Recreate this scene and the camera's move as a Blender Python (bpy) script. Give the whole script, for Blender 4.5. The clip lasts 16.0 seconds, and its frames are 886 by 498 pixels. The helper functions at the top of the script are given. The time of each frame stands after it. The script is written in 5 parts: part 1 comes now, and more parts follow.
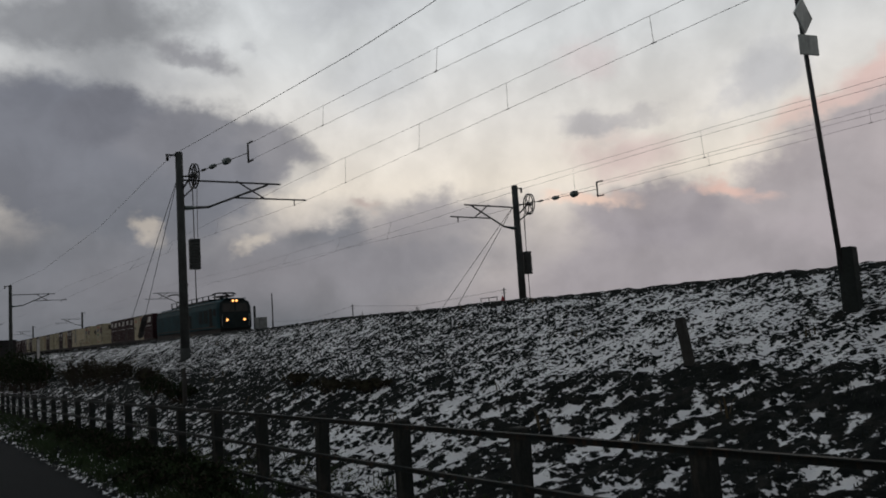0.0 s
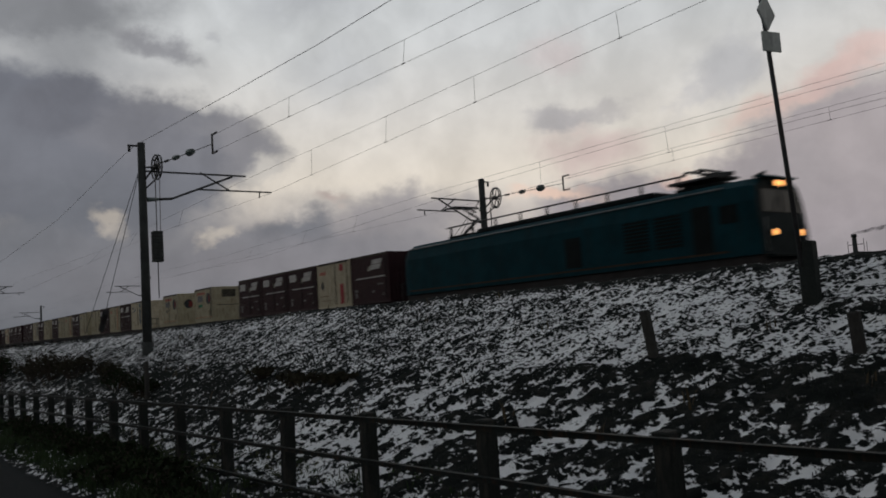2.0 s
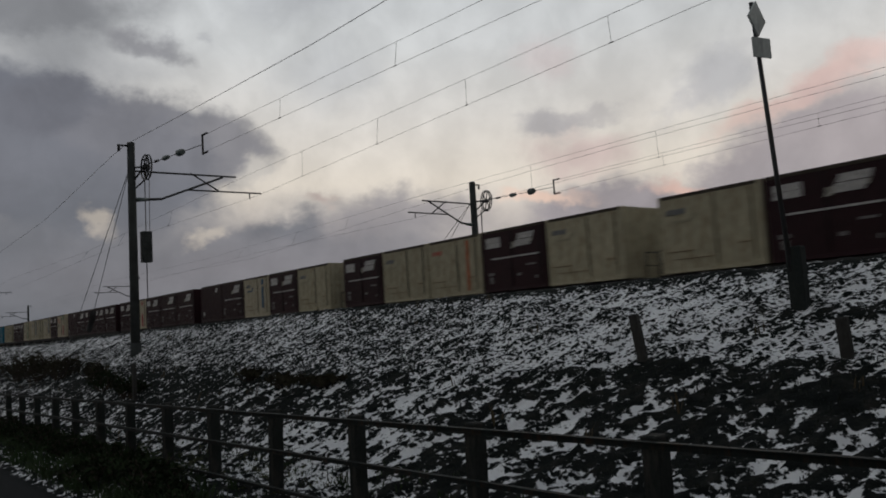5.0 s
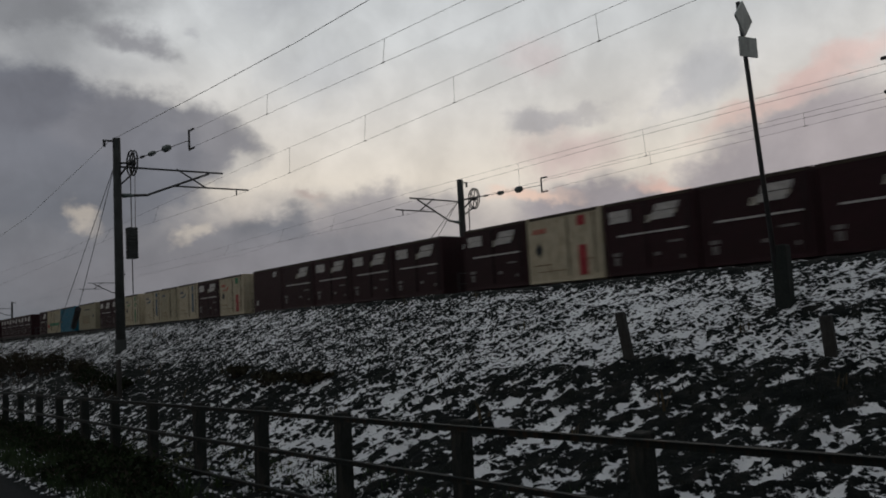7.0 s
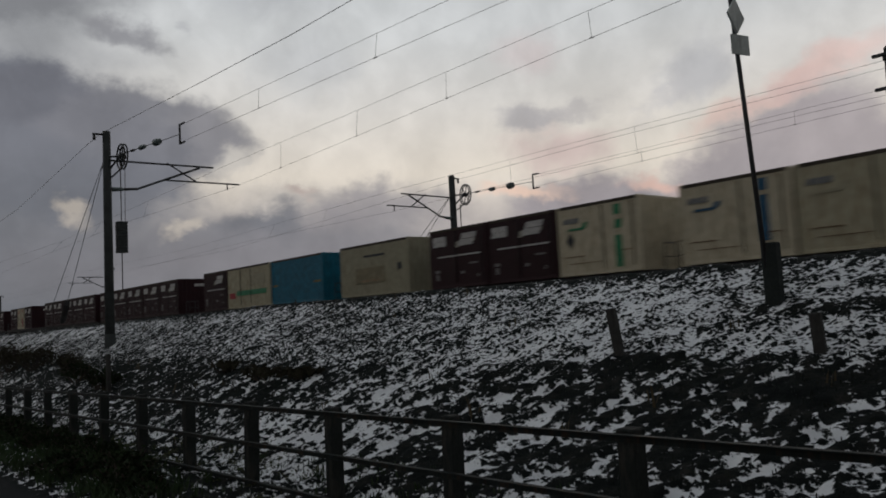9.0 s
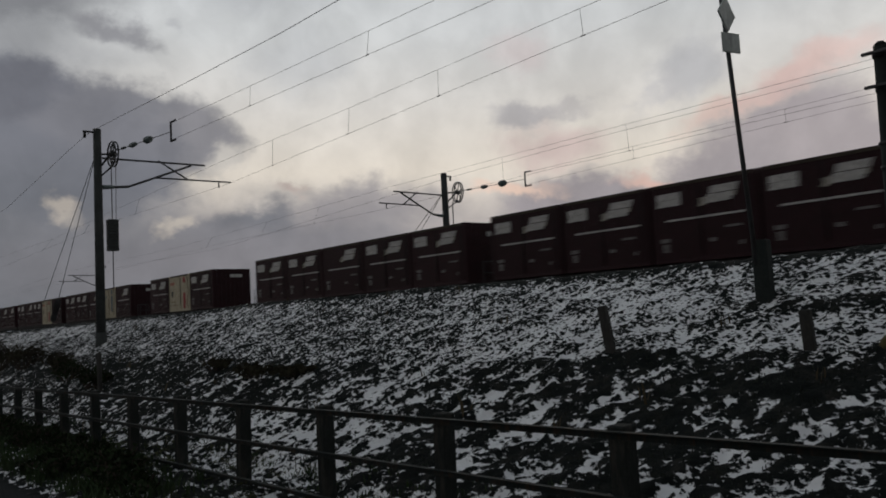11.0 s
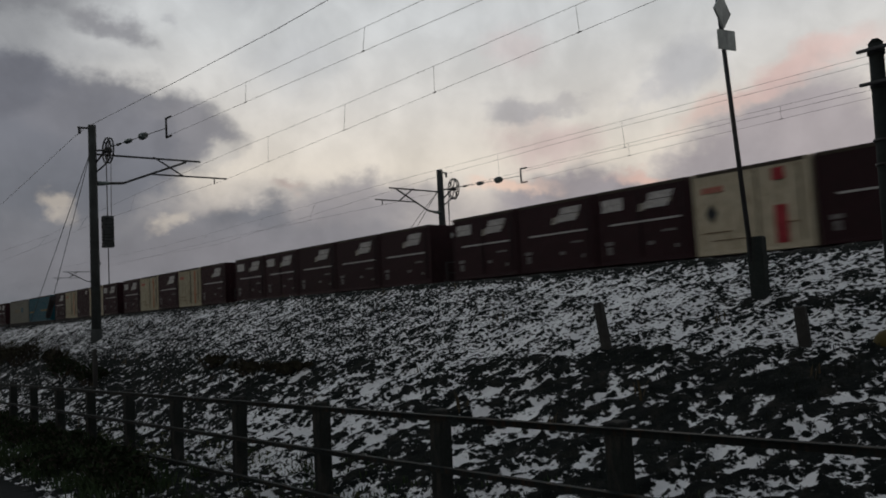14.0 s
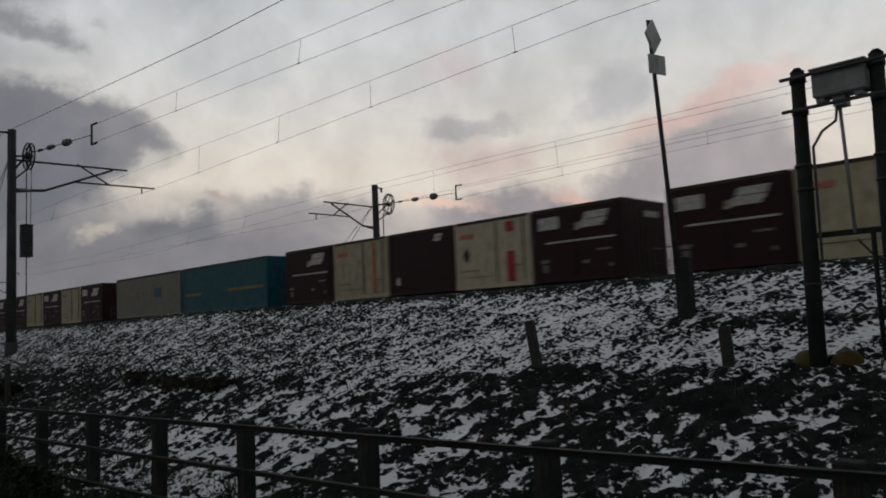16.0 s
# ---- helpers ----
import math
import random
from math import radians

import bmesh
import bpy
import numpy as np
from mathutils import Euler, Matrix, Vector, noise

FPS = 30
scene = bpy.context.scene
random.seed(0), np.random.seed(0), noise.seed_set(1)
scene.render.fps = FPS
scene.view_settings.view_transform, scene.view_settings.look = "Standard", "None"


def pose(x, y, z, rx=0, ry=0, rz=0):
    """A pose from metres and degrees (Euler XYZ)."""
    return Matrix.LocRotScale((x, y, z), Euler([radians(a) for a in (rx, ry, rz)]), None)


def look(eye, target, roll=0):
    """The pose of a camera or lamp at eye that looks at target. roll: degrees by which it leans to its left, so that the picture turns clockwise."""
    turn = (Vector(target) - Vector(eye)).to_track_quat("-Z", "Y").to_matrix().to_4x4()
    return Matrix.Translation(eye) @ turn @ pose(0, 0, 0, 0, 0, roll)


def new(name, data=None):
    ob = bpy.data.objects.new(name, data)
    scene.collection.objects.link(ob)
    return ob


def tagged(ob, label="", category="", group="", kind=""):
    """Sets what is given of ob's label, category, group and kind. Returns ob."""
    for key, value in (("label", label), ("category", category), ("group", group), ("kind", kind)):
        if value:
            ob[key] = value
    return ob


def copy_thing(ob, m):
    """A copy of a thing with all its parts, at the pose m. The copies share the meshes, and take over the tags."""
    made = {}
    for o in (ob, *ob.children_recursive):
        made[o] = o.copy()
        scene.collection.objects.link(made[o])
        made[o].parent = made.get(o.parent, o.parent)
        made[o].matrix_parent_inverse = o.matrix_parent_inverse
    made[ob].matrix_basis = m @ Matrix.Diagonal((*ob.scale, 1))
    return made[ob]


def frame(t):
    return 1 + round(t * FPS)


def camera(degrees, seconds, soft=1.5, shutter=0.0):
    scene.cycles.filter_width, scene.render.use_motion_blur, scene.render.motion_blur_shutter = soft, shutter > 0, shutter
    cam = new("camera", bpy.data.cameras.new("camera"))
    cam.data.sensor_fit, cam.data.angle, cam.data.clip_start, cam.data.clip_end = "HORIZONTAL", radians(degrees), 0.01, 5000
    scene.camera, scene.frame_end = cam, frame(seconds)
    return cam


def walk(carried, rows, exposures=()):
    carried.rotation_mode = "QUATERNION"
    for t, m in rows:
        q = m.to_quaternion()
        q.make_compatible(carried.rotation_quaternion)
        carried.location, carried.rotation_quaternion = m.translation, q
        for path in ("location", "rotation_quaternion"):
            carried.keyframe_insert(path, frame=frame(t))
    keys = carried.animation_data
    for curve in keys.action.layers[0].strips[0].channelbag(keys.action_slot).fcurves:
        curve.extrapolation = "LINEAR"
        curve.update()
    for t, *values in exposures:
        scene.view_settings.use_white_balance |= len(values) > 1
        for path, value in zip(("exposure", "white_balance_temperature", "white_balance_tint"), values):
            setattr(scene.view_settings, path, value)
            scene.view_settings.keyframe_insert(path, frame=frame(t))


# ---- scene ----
EYE = 2.0
YAW0 = 55.34
CAM_ROWS = [
    (0, 0.01, 5.85, 3.83, 0.027, -0.020, 0.014), (0.5, -0.47, 6.18, 3.84, 0.024, -0.020, 0.008),
    (1, -1.21, 6.75, 3.78, 0.021, -0.016, 0.003), (1.5, -1.66, 5.91, 3.73, 0.011, -0.014, 0.003),
    (2, -2.43, 5.22, 3.87, 0.008, -0.014, 0.005), (2.5, -2.46, 5.14, 3.80, 0.012, -0.015, 0.003),
    (3, -2.64, 5.09, 3.82, 0.011, -0.014, -0.000), (3.5, -2.62, 5.22, 3.65, 0.007, -0.010, 0.000),
    (4, -2.82, 5.44, 3.56, 0.002, -0.008, 0.004), (6.5, -3.77, 5.08, 3.33, -0.002, 0.003, 0.001),
    (7, -4.08, 5.15, 3.34, -0.004, 0.005, -0.002), (7.5, -3.98, 5.14, 3.30, -0.008, 0.006, -0.006),
    (8, -4.29, 4.85, 3.12, -0.011, 0.005, -0.006), (8.5, -4.83, 4.74, 3.13, -0.013, 0.005, -0.004),
    (9, -4.75, 4.82, 3.08, -0.014, 0.007, -0.005), (11.5, -5.52, 4.60, 3.29, -0.003, 0.011, -0.005),
    (12, -5.73, 4.62, 3.33, 0.001, -0.002, -0.003), (12.5, -5.77, 4.63, 3.09, 0.002, -0.016, -0.004),
    (13, -5.64, 4.57, 3.18, 0.002, -0.016, -0.005), (13.5, -5.27, 4.56, 3.32, 0.000, -0.006, -0.005),
    (14, -5.60, 4.35, 3.20, -0.003, 0.001, -0.003), (14.5, -5.93, 4.68, 3.11, -0.005, 0.008, -0.000),
    (15, -7.00, 5.15, 3.18, -0.008, 0.017, 0.001), (15.5, -8.25, 5.32, 3.03, -0.021, 0.038, 0.003),
    (16, -10.40, 5.26, 2.63, -0.048, 0.078, 0.005)]
cam = camera(58.52, 16.0, soft=1.8, shutter=0.3)
walk(cam, [(t, pose(dx, dy, EYE + dz, 90 + p, r, y + YAW0)) for t, y, p, r, dx, dy, dz in CAM_ROWS],
     exposures=((0.0, 0.14), (0.5, 0.12), (1.0, 0.06), (1.5, 0.0), (16.0, 0.0)))


# ---- world and light ----
def lin(r, g, b):
    return tuple((c / 255 / 12.92) if c < 10.3 else ((c / 255 + 0.055) / 1.055) ** 2.4 for c in (r, g, b))


class Nodes:
    """Short-hand for building a node tree."""

    def __init__(self, tree):
        self.tree = tree
        tree.nodes.clear()

    def add(self, kind, **props):
        n = self.tree.nodes.new(kind)
        for key, value in props.items():
            setattr(n, key, value)
        return n

    def put(self, socket, value):
        if isinstance(value, bpy.types.NodeSocket):
            self.tree.links.new(value, socket)
        else:
            socket.default_value = value

    def math(self, op, a, b=0.0, c=0.0, clamp=False):
        n = self.add("ShaderNodeMath", operation=op, use_clamp=clamp)
        for s, v in zip(n.inputs, (a, b, c)):
            self.put(s, v)
        return n.outputs[0]

    def ramp(self, value, low, high, to_low=0.0, to_high=1.0):
        n = self.add("ShaderNodeMapRange", interpolation_type="SMOOTHSTEP")
        for s, v in zip(n.inputs, (value, low, high, to_low, to_high)):
            self.put(s, v)
        return n.outputs[0]

    def noise(self, vector, scale, detail=4.0, rough=0.55, dist=0.0):
        n = self.add("ShaderNodeTexNoise")
        self.put(n.inputs["Vector"], vector)
        n.inputs["Scale"].default_value = scale
        n.inputs["Detail"].default_value = detail
        n.inputs["Roughness"].default_value = rough
        n.inputs["Distortion"].default_value = dist
        return n.outputs["Fac"]

    def noise_colour(self, vector, scale):
        n = self.add("ShaderNodeTexNoise")
        self.put(n.inputs["Vector"], vector)
        n.inputs["Scale"].default_value = scale
        n.inputs["Detail"].default_value = 3.0
        return n.outputs["Color"]

    def mix(self, fac, a, b, blend="MIX"):
        n = self.add("ShaderNodeMix", data_type="RGBA", blend_type=blend)
        for s, v in ((n.inputs[0], fac), (n.inputs[6], a), (n.inputs[7], b)):
            self.put(s, (*v, 1) if isinstance(v, tuple) and len(v) == 3 else v)
        return n.outputs[2]

    def colours(self, value, stops):
        n = self.add("ShaderNodeValToRGB")
        self.put(n.inputs[0], value)
        e = n.color_ramp.elements
        while len(e) < len(stops):
            e.new(0.5)
        for el, (p, col) in zip(e, stops):
            el.position, el.color = p, (*col, 1)
        return n.outputs[0]


# clouds: azimuth, height, half width, half height, tilt and softness in degrees, colour, cover
DARK_BANK = [
    (-82.0, 2.0, 24.0, 5.5, 0, 2.4, (102, 105, 113), 0.92),
    (-79.0, 21.5, 6.8, 2.5, 0, 1.2, (126, 126, 133), 0.93),
    (-72.1, 19.9, 1.8, 0.7, -9, 0.8, (128, 126, 134), 0.8),
    (-79.5, 17.9, 6.5, 1.6, 4, 1.5, (150, 150, 157), 0.85),
    (-78.4, 12.5, 11.0, 5.0, -12, 0.9, (112, 113, 124), 0.97),
    (-71.1, 13.8, 6.4, 2.8, -8, 0.8, (124, 123, 132), 0.95),
    (-78.3, 15.6, 2.8, 1.6, 3, 0.6, (113, 113, 123), 0.95),
    (-66.9, 13.2, 2.8, 2.0, -26, 1.0, (142, 139, 146), 0.9),
    (-79.8, 7.4, 8.1, 2.6, 12, 2.0, (112, 113, 122), 0.9),
    (-82.1, 4.1, 6.7, 2.2, 9, 2.0, (106, 107, 115), 0.85),
]
LOW_BANK = [
    (-71.4, 5.6, 13.0, 2.7, 6, 2.2, (124, 123, 131), 0.9),
    (-63.2, 6.5, 3.6, 1.8, 3, 0.6, (113, 114, 123), 0.93),
    (-66.5, 5.7, 2.8, 1.5, -3, 0.9, (134, 132, 139), 0.85),
    (-59.2, 5.0, 7.0, 1.9, 1, 1.2, (130, 129, 136), 0.85),
    (-55.0, 8.0, 5.6, 1.5, 4, 0.8, (150, 144, 149), 0.88),
    (-60.9, 4.8, 13.5, 2.4, 4, 2.0, (134, 130, 137), 0.85),
    (-35.0, 2.5, 14.0, 5.0, 2, 1.2, (155, 147, 153), 0.96),
    (-39.6, 7.1, 5.7, 2.4, -2, 0.7, (152, 144, 151), 0.92),
    (-25.7, 8.6, 7.6, 4.7, 15, 1.3, (167, 157, 163), 0.93),
    (-29.8, 8.1, 4.0, 2.3, 3, 0.9, (165, 156, 161), 0.9),
]
GLOW = [
    (-75.5, 8.2, 0.7, 1.3, 56, 0.8, (190, 178, 170), 0.75),
    (-68.1, 7.4, 1.0, 0.5, 39, 0.5, (196, 184, 176), 0.75),
    (-65.4, 11.7, 1.2, 0.9, 9, 0.6, (206, 198, 194), 0.8),
    (-60.7, 9.3, 1.4, 0.4, -3, 0.4, (176, 158, 156), 0.7),
    (-34.5, 8.4, 2.2, 0.5, -11, 0.6, (220, 184, 175), 0.9),
    (-44.2, 8.6, 2.4, 0.5, -1, 0.6, (228, 196, 182), 0.9),
    (-24.0, 14.5, 3.4, 0.9, 12, 0.8, (222, 182, 177), 0.62),
    (-29.7, 12.5, 2.4, 0.7, 14, 0.7, (222, 188, 181), 0.65),
    (-26.8, 13.4, 2.0, 0.7, 13, 0.9, (216, 184, 182), 0.6),
]
WISPS = [
    (-42.6, 13.9, 2.1, 0.7, -3, 0.5, (168, 163, 169), 0.75),
    (-39.9, 14.1, 2.0, 0.4, 7, 0.6, (176, 170, 175), 0.55),
    (-41.4, 11.5, 3.3, 1.4, -0, 1.0, (206, 183, 182), 0.8),
    (-44.0, 18.1, 2.1, 1.3, -7, 1.2, (204, 188, 191), 0.6),
    (-32.2, 15.6, 2.3, 1.7, 32, 1.2, (176, 174, 181), 0.7),
    (-34.7, 14.1, 1.7, 0.6, 48, 0.8, (184, 180, 186), 0.5),
    (-59.5, 18.3, 2.9, 2.0, 17, 1.6, (184, 184, 191), 0.5),
    (-67.8, 20.8, 0.6, 0.4, 1, 0.5, (176, 175, 182), 0.6),
    (-61.6, 23.1, 4.6, 1.3, -1, 1.6, (176, 176, 184), 0.55),
]


def make_world():
    world = bpy.data.worlds.new("dusk_sky")
    scene.world = world
    world.use_nodes = True
    k = Nodes(world.node_tree)
    way = k.add("ShaderNodeTexCoord").outputs["Generated"]
    xyz = k.add("ShaderNodeSeparateXYZ")
    k.put(xyz.inputs[0], way)
    az = k.math("MULTIPLY", k.math("ARCTAN2", xyz.outputs[0], xyz.outputs[1]), 57.2958)
    el = k.math("MULTIPLY", k.math("ARCSINE", xyz.outputs[2]), 57.2958)
    n1 = k.noise(way, 6.0, 5.0, 0.5)
    fluff = k.noise(way, 16.0, 6.0, 0.55, 0.25)
    def push(scale, shift, amount):
        move = k.add("ShaderNodeMapping")
        k.put(move.inputs["Vector"], way)
        move.inputs["Location"].default_value = (shift, 2.0 * shift, -shift)
        move.inputs["Scale"].default_value = (1.0, 1.0, 1.4)
        return k.math("MULTIPLY", k.math("SUBTRACT", k.noise(move.outputs[0], scale, 6.0, 0.58), 0.5), amount)
    azw = k.math("ADD", az, k.math("ADD", push(9.0, 1.3, 8.0), push(26.0, 4.1, 1.5)))
    elw = k.math("ADD", el, k.math("ADD", push(11.0, 7.7, 4.2), push(30.0, 9.2, 1.4)))
    col = k.colours(k.math("DIVIDE", el, 90.0, clamp=True), [
        (0.0, lin(140, 134, 143)), (0.06, lin(196, 184, 182)), (0.115, lin(226, 214, 205)), (0.17, lin(215, 209, 208)), (0.22, lin(205, 204, 208)),
        (0.30, lin(194, 196, 203)), (0.45, lin(158, 162, 170)), (1.0, lin(128, 132, 140))])
    for a, e, ra, re, tilt, soft, colour, most in DARK_BANK + LOW_BANK + WISPS + GLOW:
        ca, sa = math.cos(radians(tilt)), math.sin(radians(tilt))
        da, de = k.math("SUBTRACT", azw, float(a)), k.math("SUBTRACT", elw, float(e))
        u = k.math("ADD", k.math("MULTIPLY", da, ca / ra), k.math("MULTIPLY", de, sa / ra))
        v = k.math("ADD", k.math("MULTIPLY", da, -sa / re), k.math("MULTIPLY", de, ca / re))
        d = k.math("SQRT", k.math("ADD", k.math("MULTIPLY", u, u), k.math("MULTIPLY", v, v)))
        wide = min(0.8, soft / re)
        col = k.mix(k.ramp(d, 1.0 + wide, 1.0 - wide, 0.0, most), col, lin(*colour))
    shade = k.math("MULTIPLY", k.ramp(n1, 0.3, 0.7, 0.93, 1.06), k.ramp(fluff, 0.3, 0.7, 0.91, 1.06))
    # the sunset side is bright, the unseen sky behind is dimmed to cut light
    facing = k.math("ADD", k.math("MULTIPLY", xyz.outputs[0], -0.82), k.math("MULTIPLY", xyz.outputs[1], 0.57))
    shade = k.math("MULTIPLY", shade, k.ramp(facing, -0.1, 0.62, 0.50, 1.0))
    both = k.add("ShaderNodeMix", data_type="RGBA", blend_type="MULTIPLY")
    both.inputs[0].default_value = 1.0
    k.put(both.inputs[6], k.mix(1.0, col, (0.968, 1.0, 0.965), "MULTIPLY"))
    k.put(both.inputs[7], shade)
    back = k.add("ShaderNodeBackground")
    k.put(back.inputs["Color"], both.outputs[2])
    back.inputs["Strength"].default_value = SKY_STRENGTH
    out = k.add("ShaderNodeOutputWorld")
    k.put(out.inputs["Surface"], back.outputs[0])


SKY_STRENGTH = 1.0
make_world()
sun = new("sun", bpy.data.lights.new("sun", "SUN"))
sun.data.energy, sun.data.angle, sun.data.color = 0.12, radians(15), (1.0, 0.86, 0.78)
sun.matrix_world = look((-20, 30, 12), (0, 0, 0))


# ---- materials ----
MATS = {}


def material(name, base, rough=0.7, metal=0.0, scale=3.0, vary=0.25, dirt=None, dirt_amount=0.35, bump=0.15, bump_scale=40.0,
             emit=0.0, random_tint=0.0, spec=0.2):
    """A painted, worn or natural surface: colour noise at two scales, stains and fine relief."""
    if name in MATS:
        return MATS[name]
    m = bpy.data.materials.new(name)
    m.use_nodes = True
    k = Nodes(m.node_tree)
    where = k.add("ShaderNodeTexCoord").outputs["Object"]
    big = k.noise(where, scale, 4.0, 0.6)
    fine = k.noise(where, scale * 9, 5.0, 0.65)
    dark = tuple(c * (1 - vary) for c in base)
    light = tuple(min(1, c * (1 + vary)) for c in base)
    col = k.mix(k.ramp(big, 0.3, 0.7), dark, light)
    col = k.mix(k.ramp(fine, 0.35, 0.75, 0.0, 0.5), col, dark)
    if dirt:
        streak = k.add("ShaderNodeMapping")
        k.put(streak.inputs["Vector"], where)
        streak.inputs["Scale"].default_value = (2.2, 2.2, 0.35)
        stain = k.noise(streak.outputs[0], scale * 1.7, 5.0, 0.65)
        col = k.mix(k.ramp(stain, 0.47, 0.70, 0.0, dirt_amount), col, dirt)
    if random_tint:
        info = k.add("ShaderNodeObjectInfo").outputs["Random"]
        col = k.mix(k.math("MULTIPLY", info, random_tint), col, tuple(c * 0.45 for c in base))
    p = k.add("ShaderNodeBsdfPrincipled")
    k.put(p.inputs["Base Color"], col)
    k.put(p.inputs["Roughness"], k.ramp(fine, 0.2, 0.8, max(0.05, rough - 0.12), min(1, rough + 0.12)))
    p.inputs["Metallic"].default_value = metal
    p.inputs["Specular IOR Level"].default_value = spec
    if emit:
        p.inputs["Emission Color"].default_value = (*base, 1)
        p.inputs["Emission Strength"].default_value = emit
    if bump:
        b = k.add("ShaderNodeBump")
        b.inputs["Strength"].default_value = bump
        b.inputs["Distance"].default_value = 0.02
        k.put(b.inputs["Height"], k.noise(where, bump_scale, 4.0, 0.6))
        k.put(p.inputs["Normal"], b.outputs[0])
    out = k.add("ShaderNodeOutputMaterial")
    k.put(out.inputs["Surface"], p.outputs[0])
    MATS[name] = m
    return m


def ground_material():
    m = bpy.data.materials.new("snowy_embankment")
    m.use_nodes = True
    k = Nodes(m.node_tree)
    where = k.add("ShaderNodeTexCoord").outputs["Object"]
    snow = k.add("ShaderNodeAttribute", attribute_name="snow").outputs["Fac"]
    tar = k.add("ShaderNodeAttribute", attribute_name="tar").outputs["Fac"]
    skew = k.add("ShaderNodeMapping")
    k.put(skew.inputs["Vector"], where)
    skew.inputs["Rotation"].default_value = (0, 0, -0.6)
    skew.inputs["Scale"].default_value = (0.75, 1.1, 1.0)
    grain = k.noise(skew.outputs[0], 23.0, 4.0, 0.55)
    grit = k.noise(where, 60.0, 3.0, 0.6)
    place = k.add("ShaderNodeSeparateXYZ")
    k.put(place.inputs[0], where)
    # tussocks are coarser on the lower half of the slope
    fine = k.ramp(place.outputs[1], 7.0, 8.0, 1.0, 1.4)
    # round dark tussocks with a web of snow between them
    def tussocks(scale):
        wobble = k.add("ShaderNodeVectorMath", operation="MULTIPLY_ADD")
        k.put(wobble.inputs[0], k.noise_colour(where, scale * 1.4))
        wobble.inputs[1].default_value = (0.9 / scale, 0.9 / scale, 0.9 / scale)
        k.put(wobble.inputs[2], skew.outputs[0])
        cell = k.add("ShaderNodeTexVoronoi", feature="F1")
        k.put(cell.inputs["Vector"], wobble.outputs[0])
        cell.inputs["Scale"].default_value = scale
        return k.math("SUBTRACT", cell.outputs["Distance"], 0.548)
    lower = k.ramp(place.outputs[1], 7.0, 8.0, 1.0, 0.0)
    lumps = k.math("ADD", k.math("MULTIPLY", tussocks(8.5), k.math("MULTIPLY", lower, 1.15)),
                   k.math("MULTIPLY", tussocks(19.0), k.ramp(lower, 0.0, 1.0, 1.1, 0.7)))
    edge = k.math("ADD", k.math("ADD", snow, lumps), k.math("MULTIPLY", k.math("SUBTRACT", grain, 0.5), fine))
    edge = k.math("ADD", edge, k.math("MULTIPLY", k.math("SUBTRACT", grit, 0.5), 0.6))
    cover = k.math("MULTIPLY", k.ramp(edge, 0.40, 0.68), k.ramp(tar, 0.2, 0.8, 1.0, 0.0))
    soil = k.colours(k.noise(where, 5.0, 5.0, 0.65), [(0.3, (0.006, 0.008, 0.008)), (0.5, (0.012, 0.0145, 0.014)), (0.7, (0.030, 0.029, 0.026))])
    soil = k.mix(k.ramp(grit, 0.45, 0.75, 0.0, 0.6), soil, (0.010, 0.012, 0.0115))
    white = k.mix(k.ramp(k.noise(where, 2.2, 4.0, 0.6), 0.35, 0.7), (0.76, 0.765, 0.79), (0.90, 0.905, 0.92))
    asphalt = k.mix(k.ramp(grit, 0.35, 0.7), (0.010, 0.012, 0.013), (0.024, 0.026, 0.027))
    under = k.mix(tar, soil, asphalt)
    col = k.mix(cover, under, white)
    p = k.add("ShaderNodeBsdfPrincipled")
    k.put(p.inputs["Base Color"], col)
    k.put(p.inputs["Roughness"], k.ramp(cover, 0.0, 1.0, 0.95, 0.7))
    k.put(p.inputs["Specular IOR Level"], k.ramp(cover, 0.0, 1.0, 0.06, 0.3))
    b = k.add("ShaderNodeBump")
    b.inputs["Strength"].default_value = 0.7
    b.inputs["Distance"].default_value = 0.03
    k.put(b.inputs["Height"], k.math("ADD", grain, k.math("MULTIPLY", grit, 0.5)))
    k.put(p.inputs["Normal"], b.outputs[0])
    out = k.add("ShaderNodeOutputMaterial")
    k.put(out.inputs["Surface"], p.outputs[0])
    return m


CONCRETE = material("dark_concrete", (0.045, 0.05, 0.05), 0.85, scale=2.0, dirt=(0.03, 0.03, 0.028))
STEEL = material("weathered_steel", (0.06, 0.062, 0.065), 0.55, 0.6, dirt=(0.05, 0.03, 0.02))
WIRE = material("copper_wire", (0.055, 0.053, 0.052), 0.5, 0.7, vary=0.1, bump=0.0)
INSULATOR = material("glazed_insulator", (0.10, 0.13, 0.13), 0.25, spec=0.5, bump=0.0)
MAROON = material("maroon_container_paint", (0.030, 0.0085, 0.0130), 0.55, dirt=(0.025, 0.016, 0.014), random_tint=0.5)
IVORY = material("ivory_container_paint", (0.45, 0.415, 0.30), 0.6, vary=0.16, dirt=(0.21, 0.14, 0.07), dirt_amount=0.7, random_tint=0.25)
WHITE = material("white_container_paint", (0.54, 0.49, 0.37), 0.6, vary=0.14, dirt=(0.24, 0.16, 0.08), dirt_amount=0.65, random_tint=0.2)
BEIGE = material("beige_container_paint", (0.33, 0.31, 0.225), 0.6, vary=0.12, dirt=(0.15, 0.11, 0.07), dirt_amount=0.45)
GREY_SIDE = material("grey_container_paint", (0.20, 0.20, 0.17), 0.6, vary=0.12, dirt=(0.12, 0.10, 0.07), dirt_amount=0.4)
BLUE = material("blue_container_paint", (0.006, 0.135, 0.215), 0.5, dirt=(0.03, 0.06, 0.08))
TEAL = material("teal_container_paint", (0.008, 0.092, 0.125), 0.5, dirt=(0.02, 0.04, 0.05))
